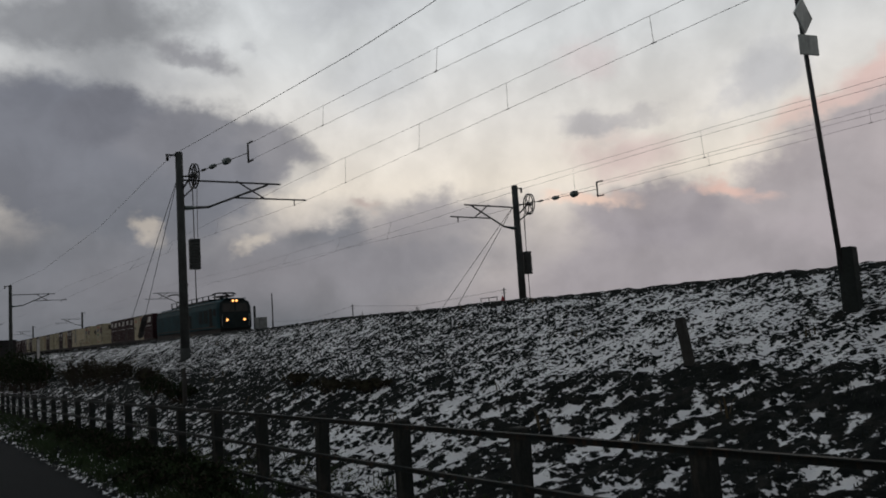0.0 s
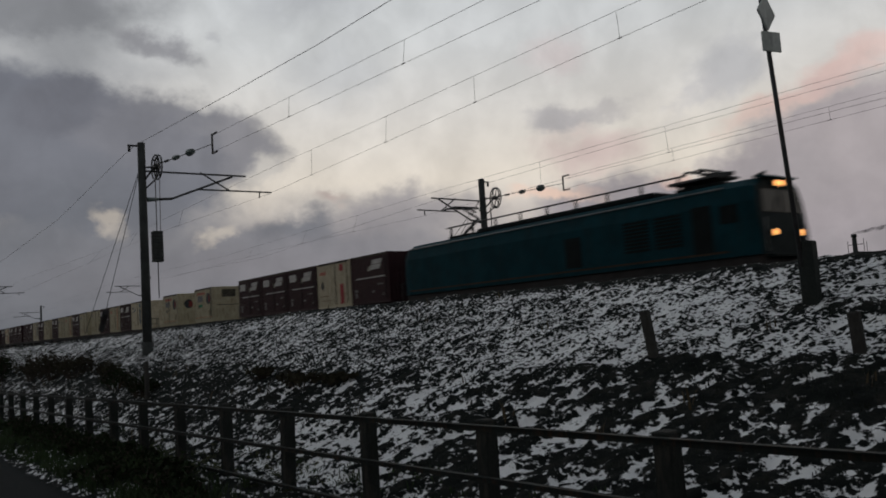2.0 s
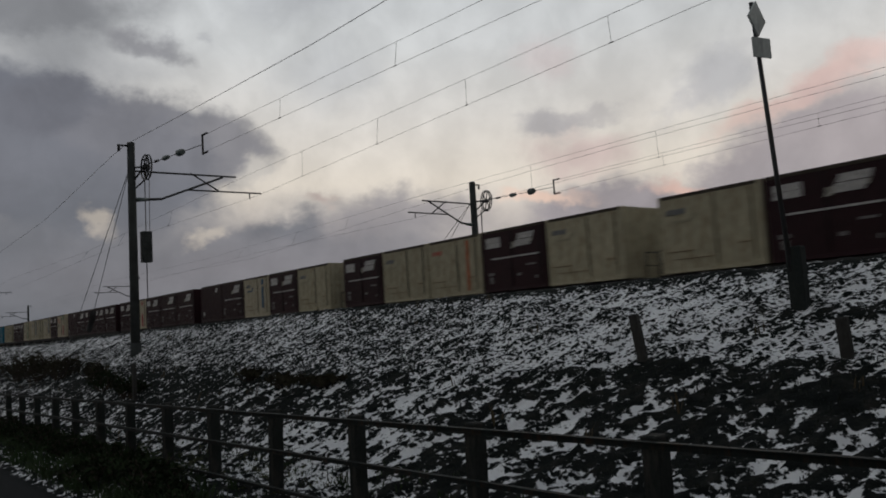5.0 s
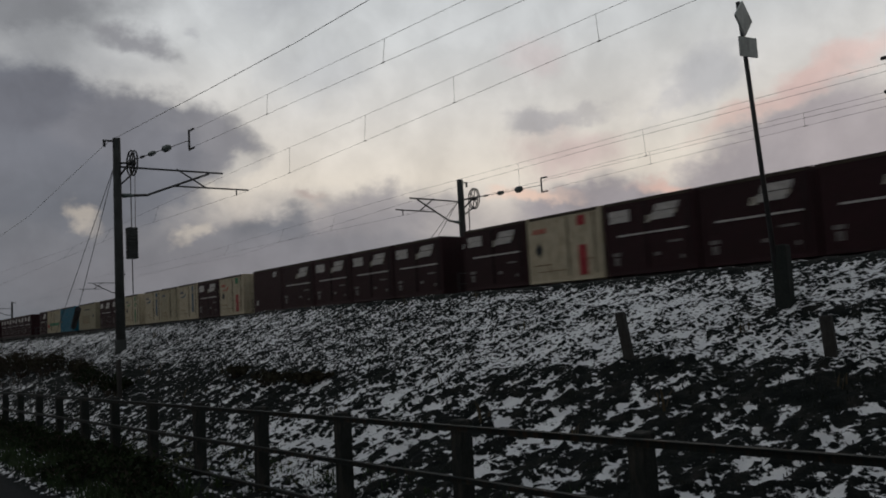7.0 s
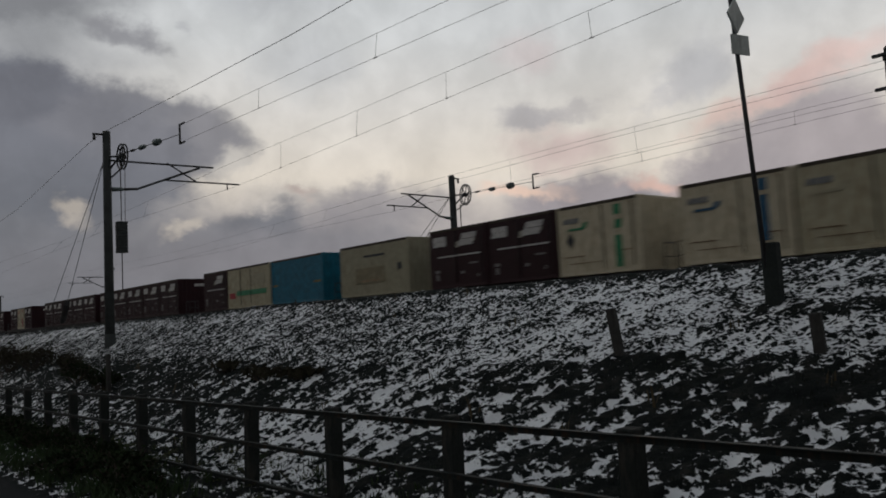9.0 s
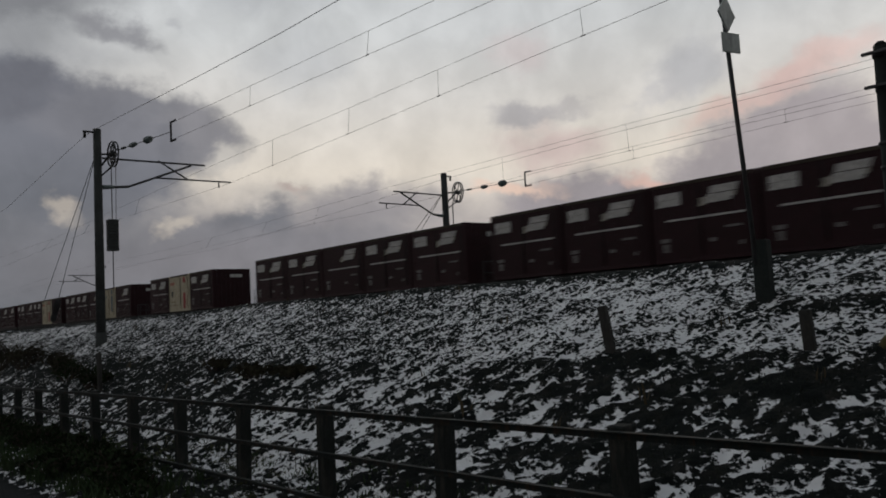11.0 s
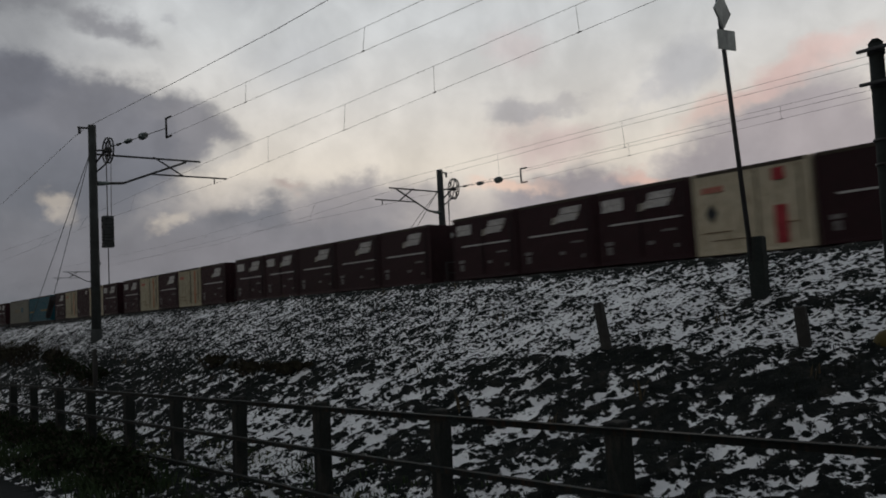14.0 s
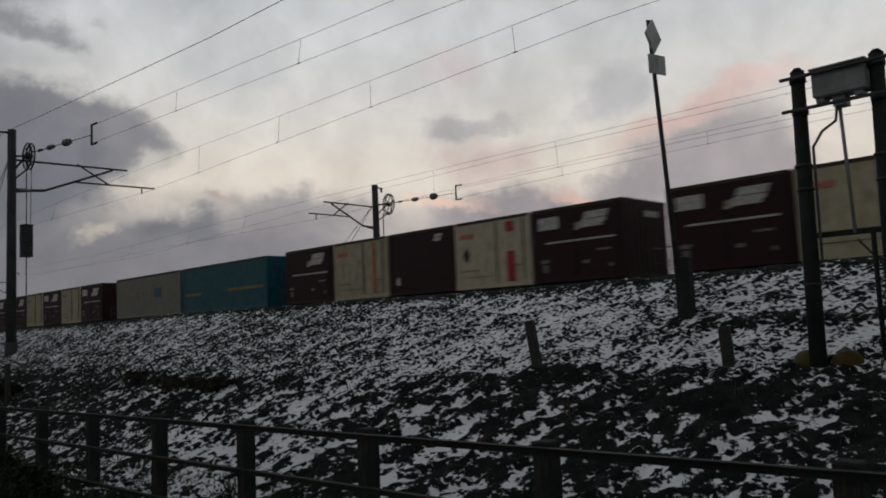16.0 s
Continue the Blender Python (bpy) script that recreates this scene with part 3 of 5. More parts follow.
wire("feeder_wire", [rel(-182, 8.2, 6.4), rel(-131, 8.2, 6.4), rel(-105, 8.2, 5.8), rel(-80, 8.2, 6.4), rel(-59.7, 8.4, 5.91), rel(-42.4, 8.5, 6.27), rel(-30, 8.25, 6.85),
                     rel(-28.8, 8.4, 7.05), rel(-20.65, 8.6, 6.72), rel(-15.4, 8.6, 6.45), rel(-12.46, 8.6, 6.37), rel(0, 8.6, 6.4), rel(22, 8.6, 7.1)], 0.008)
def tension_line(a, b, spots):
    """A wire run from a mast's wheel with its strain insulators and end yoke."""
    line = wire("tension_wire", [a, b], 0.013, "tension wire with strain insulators and an upright yoke")
    a, b = Vector(a), Vector(b)
    way = (b - a).normalized()
    for f, r in spots:
        c = a.lerp(b, f)
        bm = bmesh.new()
        for k in range(5):
            d = (k - 2) * 0.075
            tube(bm, c + way * (d - 0.028), c + way * (d + 0.028), r * (0.75 if k in (0, 4) else 1.0), r * 0.8, 12)
        tube(bm, c - way * 0.28, c + way * 0.28, 0.03, sides=8)
        part("strain_insulator", bm, INSULATOR, line, "ribbed strain insulator")
    part("clamp", tube(bmesh.new(), a.lerp(b, 0.16), a.lerp(b, 0.22), 0.05, 0.04, 8), STEEL, line)
    bm = tube(bmesh.new(), b + Vector((0, 0, 0.33)), b - Vector((0, 0, 0.33)), 0.035, sides=8)
    tube(bm, b + Vector((0, 0, 0.31)), b + Vector((0.35, 0.02, 0.31)), 0.03, sides=6)
    tube(bm, b - Vector((0, 0, 0.31)), b + Vector((0.35, 0.02, -0.31)), 0.03, sides=6)
    part("yoke", bm, STEEL, line)


tension_line(rel(-28.4, 9.05, 6.32), rel(-24.5, 9.6, 6.25), ((0.36, 0.085), (0.62, 0.12)))
catenary_pair([rel(-24.5, 9.6, 6.53), rel(-11.8, 10.5, 6.52), rel(22, 12.9, 6.6)], [rel(-24.5, 9.6, 5.98), rel(-10.2, 10.5, 5.92), rel(22, 12.9, 5.75)], (-19.6, -14.4, -9.5))
catenary_pair([rel(-182, 13.2, 6.4), rel(-131, 13.2, 6.4), rel(-105, 13.4, 5.9), rel(-80, 13.2, 6.4), rel(-55, 13.6, 6.15), rel(-40.6, 13.2, 6.2), rel(-28.8, 13.5, 6.5), rel(-20, 13.2, 6.33), rel(-9.4, 12.6, 6.08), rel(22, 13.4, 6.6)],
              [rel(-182, 13.2, 5.3), rel(-131, 13.2, 5.3), rel(-80, 13.2, 5.3), rel(-40.6, 12.9, 5.5), rel(-28.8, 13.5, 5.5), rel(-8, 12.6, 5.54), rel(22, 13.4, 5.5)], (-55, -46, -38, -24.8, -19.6, -15.1, -10.15))
catenary_pair([rel(-194, 22.2, 6.2), rel(-139, 22.2, 6.2), rel(-110, 22.2, 5.8), rel(-84, 22.2, 6.2), rel(-56, 22.2, 5.8), rel(-29.5, 21.9, 6.0), rel(22, 22.0, 6.0)],
              [rel(-194, 22.2, 5.1), rel(-84, 22.2, 5.15), rel(-45.8, 21.7, 5.2), rel(-29.5, 21.6, 4.95), rel(-20, 22.0, 5.1), rel(22, 22.0, 5.1)], (-50, -42, -36, -22, -16))
wire("feeder_wire", [rel(-194, 25.6, 6.2), rel(-84, 25.6, 6.3), rel(-56, 25.6, 5.8), rel(-29.5, 25.6, 6.7), rel(-20.3, 25, 6.64), rel(-10.3, 25, 6.6), rel(22, 25, 6.9)], 0.006)
tension_line(rel(-28.9, 25.6, 5.9), rel(-23.75, 25.0, 5.62), ((0.42, 0.1), (0.69, 0.15)))
catenary_pair([rel(-23.75, 25, 5.89), rel(-10.3, 25, 5.98), rel(22, 24.6, 6.1)], [rel(-23.75, 25, 5.37), rel(-10.3, 25, 5.56), rel(22, 24.6, 5.6)], (-18, -12))
for foot in ((-39.3, 9.46, -0.15), (-41.5, 9.2, -0.2)):
    wire("guy_wire", [rel(-28.9, 8.6, 6.3), rel(*foot)], 0.012, "slanting steel guy wire of a mast")
bm = tube(bmesh.new(), rel(-38.0, 9.35, 0.66), rel(-36.8, 9.25, 1.40), 0.12, 0.13, 10)
tagged(new("guy_guard", mesh_of("guy_guard", bm, UNDER)), "dark sleeve round the foot of a guy wire", "guy guard")
for foot in ((-38.5, 25.4, 0.0), (-36.8, 25.5, 0.0)):
    wire("guy_wire", [rel(-29.6, 25.3, 6.0), rel(*foot)], 0.014, "slanting steel guy wire of a far mast")


# ---- fence ----
def build_fence():
    bm = box(bmesh.new(), -0.075, 0.075, -0.075, 0.075, -0.45, 1.03, 0.012)
    post_mesh = mesh_of("post", bm, POST_WOOD)
    fence = root("roadside_fence", pose(0, 0, 0), "weathered dark post fence with two flat rails along the lane", "fence")
    n = 30
    def spot(i):
        s = 2.0 * i
        return -3.61 - s, 4.64 - 0.008 * s, EYE - 0.86 - 0.0168 * s - 0.00003 * s * s
    rng = random.Random(3)
    for i in range(-4, n):
        x, y, z = spot(i)
        ob = new("post", post_mesh)
        ob.parent = fence
        ob.matrix_local = pose(x, y, z - 1.04, rng.uniform(-1.2, 1.2), rng.uniform(-1.2, 1.2), rng.uniform(-4, 4))
    for name, drop in (("top_rail", 0.07), ("lower_rail", 0.52), ("bottom_rail", 0.99)):
        for i in range(-4, n - 1):
            (x0, y0, z0), (x1, y1, z1) = spot(i), spot(i + 1)
            bm = bmesh.new()
            y0 -= 0.095
            y1 -= 0.095
            for dz0, dz1, dy0, dy1 in ((-0.03, 0.03, -0.008, 0.0), (0.022, 0.03, -0.055, -0.008)):
                vs = [bm.verts.new(p) for p in (
                    (x0, y0 + dy0, z0 - drop + dz0), (x0, y0 + dy1, z0 - drop + dz0), (x0, y0 + dy1, z0 - drop + dz1), (x0, y0 + dy0, z0 - drop + dz1),
                    (x1, y1 + dy0, z1 - drop + dz0), (x1, y1 + dy1, z1 - drop + dz0), (x1, y1 + dy1, z1 - drop + dz1), (x1, y1 + dy0, z1 - drop + dz1))]
                for q in ((0, 3, 2, 1), (4, 5, 6, 7), (0, 1, 5, 4), (1, 2, 6, 5), (2, 3, 7, 6), (3, 0, 4, 7)):
                    bm.faces.new([vs[k] for k in q])
            part(name, bm, FENCE_STEEL, fence)


build_fence()


# ---- posts and signs on the slope ----
def marker_post(x, y, h, lean, label):
    z = land(x, y)
    bm = box(bmesh.new(), -0.056, 0.056, -0.05, 0.05, -0.3, h, 0.014)
    bmesh.ops.transform(bm, matrix=pose(x, y, z, 0, lean, 8), verts=bm.verts)
    tagged(new("marker_post", mesh_of("marker_post", bm, MARKER)), label, "marker post", "boundary posts on the slope")


marker_post(-6.2, 7.85, 0.56, -8, "short leaning grey concrete boundary post in snow")
marker_post(-21.4, 6.35, 1.0, -1, "dark weathered boundary post below a catenary mast")
marker_post(-3.78, 7.95, 0.40, -3, "short grey concrete boundary post in snow")


def sign_pole():
    x, y = -4.81, 9.0
    z = land(x, y)
    s = root("sign_pole", pose(0, 0, 0), "slim leaning sign pole with two grey plates on a concrete stub", "sign pole")
    bm = box(bmesh.new(), -0.09, 0.09, -0.09, 0.09, EYE - 0.6, EYE + 0.655, 0.014)
    bmesh.ops.transform(bm, matrix=pose(x + 0.035, y + 0.03, 0, 0, 0, 8), verts=bm.verts)
    part("footing", bm, DARK_POST, s, "stout square concrete stub")
    def at(h):
        return (x - 0.005, y - 0.09 * h, z + h)
    part("pole", tube(bmesh.new(), at(0.3), at(3.66), 0.03, 0.026, 10), STEEL, s)
    px, py, pz = at(3.44)
    bm = poly(bmesh.new(), [(-0.2, 0), (0, -0.215), (0.2, 0), (0, 0.215)], -0.012, 0.012)
    bmesh.ops.transform(bm, matrix=pose(px + 0.05, py - 0.02, pz, 0, 0, 93), verts=bm.verts)
    part("diamond_plate", bm, SIGN_FACE, s, "grey diamond plate")
    px, py, pz = at(3.09)
    bm = box(bmesh.new(), -0.14, 0.14, -0.012, 0.012, -0.12, 0.12, 0.005)
    bmesh.ops.transform(bm, matrix=pose(px + 0.06, py - 0.02, pz, 0, 0, 76), verts=bm.verts)
    part("square_plate", bm, SIGN_FACE, s, "grey square plate")


sign_pole()


def equipment_frame():
    f = root("relay_stand", pose(0, 0, 0), "two round posts carrying a grey equipment box on the slope", "relay stand")
    (xl, yl), (xr, yr) = (-2.85, 7.97), (-2.155, 8.02)
    zl, zr = EYE - 0.55, EYE - 0.55
    for px, py, z, top in ((xl, yl, zl, EYE + 2.28), (xr, yr, zr, EYE + 2.29)):
        bm = tube(bmesh.new(), (px - 0.055, py, z - 0.4), (px - 0.01, py, top), 0.082, 0.064, 14)
        tube(bm, (px - 0.01, py, top), (px - 0.01, py, top + 0.04), 0.068, 0.03, 14)
        part("post", bm, DARK_POST, f)
    for z in (EYE + 2.2, EYE + 1.88):
        part("cross_bar", box(bmesh.new(), xl - 0.14, xr + 0.3, yl - 0.14, yl - 0.105, z - 0.015, z + 0.015, 0.005), STEEL, f)
    part("long_rail", box(bmesh.new(), xl - 0.1, xr + 1.2, yl + 0.1, yl + 0.14, EYE + 0.645, EYE + 0.70, 0.005), DARK_POST, f)
    case = part("equipment_box", box(bmesh.new(), xl + 0.14, xl + 0.61, yl - 0.09, yl + 0.14, EYE + 1.965, EYE + 2.235, 0.015), BOX_GREY, f, "grey sheet-metal equipment box")
    part("box_lid", box(bmesh.new(), xl + 0.12, xl + 0.63, yl - 0.095, yl + 0.16, EYE + 2.237, EYE + 2.257, 0.006), BOX_GREY, case)
    part("gland", box(bmesh.new(), xl + 0.3, xl + 0.42, yl - 0.03, yl + 0.1, EYE + 1.86, EYE + 1.962, 0.006), BOX_GREY, case)
    part("conduit", tube(bmesh.new(), (xl + 0.35, yl + 0.11, EYE + 0.66), (xl + 0.34, yl + 0.03, EYE + 1.87), 0.018, sides=8), BOX_GREY, f)
    part("brace", tube(bmesh.new(), (xl + 0.36, yl + 0.12, EYE + 0.6), (xl + 0.62, yl + 0.2, EYE + 0.25), 0.012, sides=6), STEEL, f)
    part("rail_leg", tube(bmesh.new(), (xl + 0.50, yl + 0.12, EYE - 0.6), (xl + 0.50, yl + 0.12, EYE + 0.645), 0.024, sides=8), DARK_POST, f)
    for px, py in ((xl, yl), (xr, yr)):
        for z in (EYE + 2.2, EYE + 1.88):
            part("pipe_clamp", tube(bmesh.new(), (px - 0.012, py, z - 0.03), (px - 0.012, py, z + 0.03), 0.078, sides=14), STEEL, f)
        for z in (EYE + 1.35, EYE + 1.12, EYE + 0.2):
            part("cable_band", tube(bmesh.new(), (px - 0.028, py, z - 0.012), (px - 0.028, py, z + 0.012), 0.083, sides=14), STEEL, f)
    for dx in (0.20, 0.54):
        part("box_foot", box(bmesh.new(), xl + dx - 0.04, xl + dx + 0.04, yl - 0.06, yl + 0.1, EYE + 1.92, EYE + 1.962, 0.006), BOX_GREY, case)
    pts = [(xl + 0.33, yl - 0.02, EYE + 1.86), (xl + 0.32, yl - 0.05, EYE + 1.72), (xl + 0.2, yl - 0.08, EYE + 1.64), (xl + 0.11, yl - 0.09, EYE + 1.5), (xl + 0.1, yl - 0.09, EYE + 0.4)]
    part("cable", path_tube(bmesh.new(), pts, 0.014, 6), WIRE, f)
    for dx in (-0.16, 0.2):
        bm = bmesh.new()
        bmesh.ops.create_uvsphere(bm, u_segments=14, v_segments=8, radius=0.27, matrix=Matrix.Diagonal((0.55, 0.4, 0.55, 1)))
        bmesh.ops.transform(bm, matrix=pose(xl + dx, yl + 0.05, zl - 0.02, 0, 12 * dx / abs(dx), 0), verts=bm.verts)
        for face in bm.faces:
            face.smooth = True
        tagged(new("yellow_sack", mesh_of("yellow_sack", bm, GUARD)), "dull yellow weighted sack at a post foot", "sack", "sacks at the post feet")


equipment_frame()

# ---- train ----
SPEED = 25.58
MOVING = []
SLOT, LONG, WIDE, HIGH, DECK = 3.72, 3.6, 2.65, 2.5, 1.02
NEAR = -WIDE / 2          # the side that faces the lane


def ribbed_box(length, wide, high, rib=0.25):
    """A container shell: one prism whose plan has pressed vertical ribs on all four sides."""
    def run(a, b, n):
        """Rib positions along one side, as (along, out) pairs."""
        out = []
        for i in range(n):
            c = a + (i + 0.5) * (b - a) / n
            s = 1 if b > a else -1
            out += [(c - 0.075 * s, 0.0), (c - 0.05 * s, 0.026), (c + 0.05 * s, 0.026), (c + 0.075 * s, 0.0)]
        return out
    hx, hy = length / 2 - 0.03, wide / 2 - 0.034
    n, m = int((length - 0.3) / rib), 8
    plan = [(-hx, -hy)] + [(p, -hy - o) for p, o in run(-hx + 0.1, hx - 0.1, n)]
    plan += [(hx, -hy)] + [(hx + o, p) for p, o in run(-hy + 0.1, hy - 0.1, m)]
    plan += [(hx, hy)] + [(p, hy + o) for p, o in run(hx - 0.1, -hx + 0.1, n)]
    plan += [(-hx, hy)] + [(-hx - o, p) for p, o in run(hy - 0.1, -hy + 0.1, m)]
    bm = bmesh.new()
    lo = [bm.verts.new((x, y, 0.06)) for x, y in plan]
    hi = [bm.verts.new((x, y, high - 0.03)) for x, y in plan]
    for i in range(len(plan)):
        k = (i + 1) % len(plan)
        bm.faces.new((lo[i], lo[k], hi[k], hi[i]))
    bm.faces.new(lo[::-1])
    bm.faces.new(hi)
    return bm


def shell_frame(ob, length, wide, high, paint):
    """Corner posts and edge rails of a container, as parts."""
    def shared(name, dims):
        a, c, e = dims
        return mesh_of(name, box(bmesh.new(), -a / 2, a / 2, -c / 2, c / 2, -e / 2, e / 2, 0.008), paint)
    post = shared("corner_post", (0.11, 0.11, high))
    side = shared("side_rail", (length - 0.23, 0.06, 0.11))
    roof = mesh_of("roof_rail", box(bmesh.new(), -length / 2 + 0.115, length / 2 - 0.115, -0.03, 0.03, -0.055, 0.055, 0.008), ROOF_RAIL)
    end = shared("end_rail", (0.06, wide - 0.23, 0.11))
    for sx in (-1, 1):
        for sy in (-1, 1):
            p = new("corner_post", post)
            p.parent, p.location = ob, (sx * (length / 2 - 0.055), sy * (wide / 2 - 0.055), high / 2)
    for z in (0.056, high - 0.056):
        for s in (-1, 1):
            p = new("side_rail", side) if z < 1 else new("roof_rail", roof)
            p.parent, p.location = ob, (0, s * (wide / 2 - 0.031), z)
            p = new("end_rail", end)
            p.parent, p.location = ob, (s * (length / 2 - 0.031), 0, z)


def plate(bm, x0, x1, z0, z1, slant=0.0, proud=0.012):
    """A marking on the near side; slant leans its ends."""
    y = NEAR
    poly(bm, [(x0, z0), (x1, z0), (x1 + slant, z1), (x0 + slant, z1)], y - proud, y - 0.002)
    return bm


def end_plate(bm, length, y0, y1, z0, z1):
    return box(bm, length / 2 + 0.002, length / 2 + 0.012, y0, y1, z0, z1)


def door_gear(parent, x, high):
    part("lock_rod", tube(bmesh.new(), (x, NEAR - 0.02, 0.2), (x, NEAR - 0.02, high - 0.15), 0.018, sides=6), UNDER, parent)


def container(label, paint, marks, length=LONG, rods=(), reefer=False, rib=0.25):
    ob = new("freight_container", mesh_of("freight_container", ribbed_box(length, WIDE, HIGH, rib), paint))
    tagged(ob, label, "freight container", "containers on the train")
    for name, mat, build in marks:
        bm = bmesh.new()
        build(bm)
        part_pieces(name, bm, mat, ob)
    shell_frame(ob, length, WIDE, HIGH, paint)
    for x in rods:
        door_gear(ob, x, HIGH)
    if reefer:
        part("cooling_grille", end_plate(bmesh.new(), length, -0.6, 0.45, 1.75, 2.3), GRILLE, ob, "dark cooling unit grille")
        bm = bmesh.new()
        for i in range(6):
            end_plate(bm, length + 0.03, -0.58, 0.43, 1.78 + i * 0.085, 1.81 + i * 0.085)
        part_pieces("grille_slat", bm, UNDER, ob)
        part("unit_frame", end_plate(bmesh.new(), length, -1.0, 1.0, 1.15, 1.19), UNDER, ob)
    return ob


def wedge_logo(bm, x, z, w, h):
    """The slanted upper bar of the emblem, split by a thin dark line."""
    plate(bm, x + w * 0.20, x + w * 0.98, z + h * 0.60, z + h, w * 0.07)
    plate(bm, x + w * 0.08, x + w * 0.82, z + h * 0.10, z + h * 0.56, w * 0.08)


def emblem_base(bm, x, z, w, h):
    """The foot of the emblem."""
    plate(bm, x - w * 0.13, x + w * 0.07, z, z + h * 0.45, w * 0.05)
    plate(bm, x + w * 0.84, x + w * 0.93, z + h * 0.30, z + h * 0.56, w * 0.04)


def line_marks(bm):
    plate(bm, -1.25, 1.45, 1.30, 1.36)


def small_marks(bm):
    plate(bm, -1.42, -1.22, 0.35, 0.60)
    plate(bm, -1.48, -1.16, 0.66, 0.78)
    plate(bm, 0.75, 1.25, 0.92, 0.99)
    plate(bm, 0.2, 0.42, 0.55, 0.66)
    plate(bm, 1.2, 1.3, 0.38, 0.5)




def prototypes():
    kinds = {}
    panel = ("panel_marking", LOGO_WHITE, lambda bm: [plate(bm, -1.55, -0.70, 1.78 + 0.21 * i, 1.982 + 0.21 * i, 0.02) for i in range(2)])
    logo = ("emblem", LOGO_WHITE, lambda bm: wedge_logo(bm, 0.05, 1.66, 1.15, 0.55))
    foot = ("emblem_base", LOGO_CREAM, lambda bm: emblem_base(bm, 0.05, 1.66, 1.15, 0.55))
    mid = ("line_marking", LOGO_WHITE, line_marks)
    small = ("data_marking", LOGO_GREY, small_marks)
    end_logo = ("end_marking", LOGO_WHITE, lambda bm: end_plate(bm, LONG, -0.1, 0.75, 1.95, 2.15))
    kinds["M"] = container("maroon steel freight container with white panel and emblem", MAROON, [panel, logo, foot, mid, small, end_logo], rods=(-0.05, 1.55))
    kinds["m"] = container("maroon steel freight container with one white emblem", MAROON, [logo, foot, mid, small, end_logo], rods=(1.55,))
    kinds["d"] = container("plain dark maroon freight container with a small emblem", MAROON,
                           [("emblem", LOGO_WHITE, lambda bm: wedge_logo(bm, 0.75, 1.95, 0.5, 0.3)), ("data_marking", LOGO_WHITE, lambda bm: plate(bm, -1.4, -1.2, 0.4, 0.7))])

    def white(label, mat, x0, x1, arc=None, diamond=True, split=True):
        marks = [("name_marking", FADED if mat in (RED, ORANGE) else MUTED, lambda bm: [plate(bm, -1.5 + 0.24 * i, -1.32 + 0.24 * i, 1.86, 2.04, 0.04) for i in range(3)])]
        if mat:
            marks.append(("door_stripe", mat, lambda bm: (plate(bm, x0, x1, *((0.5, 1.82) if mat is STRIPE_BLUE else (0.18, 1.25 if split else 2.3))), plate(bm, x0, x1, 1.95, 2.3) if split else None,
                                                                 plate(bm, x0, x1, 1.48, 1.78, 0.06) if mat is GREEN else None)))
        if diamond:
            marks.append(("diamond_marking", DARK_MARK, lambda bm: poly(bm, [(-1.42, 1.25), (-1.22, 0.98), (-1.02, 1.25), (-1.22, 1.52)], NEAR - 0.012, NEAR - 0.002)))
        if arc:
            marks.append(("arc_marking", arc, lambda bm: (plate(bm, -1.35, -0.6, 1.6, 1.68, 0.1), plate(bm, -0.7, -0.5, 1.66, 1.84, 0.12))))
        marks.append(("sill_line", RUST, lambda bm: (plate(bm, -1.5, -0.6, 0.66, 0.69), plate(bm, -1.3, 0.1, 0.42, 0.44), plate(bm, 1.0, 1.4, 0.72, 0.75))))
        return container(label, WHITE if mat in (RED, STRIPE_BLUE, GREEN) else IVORY, marks, rods=(0.25, 1.5))

    kinds["R"] = white("ivory freight container with a red door stripe", RED, 0.72, 1.08)
    kinds["r"] = white("ivory freight container with green and red door blocks", RED, 0.72, 1.08, FADED)
    part_pieces("green_block", plate(bmesh.new(), 0.70, 1.10, 1.96, 2.32, 0.0, 0.02), GREEN, kinds["r"])
    kinds["B"] = white("ivory freight container with a blue door stripe", STRIPE_BLUE, 0.78, 1.08, STRIPE_BLUE, False)
    kinds["G"] = white("ivory freight container with a green door stripe", GREEN, 0.75, 1.02, GREEN)
    kinds["O"] = white("ivory freight container with a rusty orange stripe", ORANGE, 0.86, 1.02, None, False, False)
    kinds["W"] = white("plain ivory freight container with faint markings", None, 0, 0, BEIGE, False)

    def fruit(bm):
        bmesh.ops.create_circle(bm, cap_ends=True, segments=20, radius=0.42, matrix=pose(1.02, NEAR - 0.014, 1.68, 90))
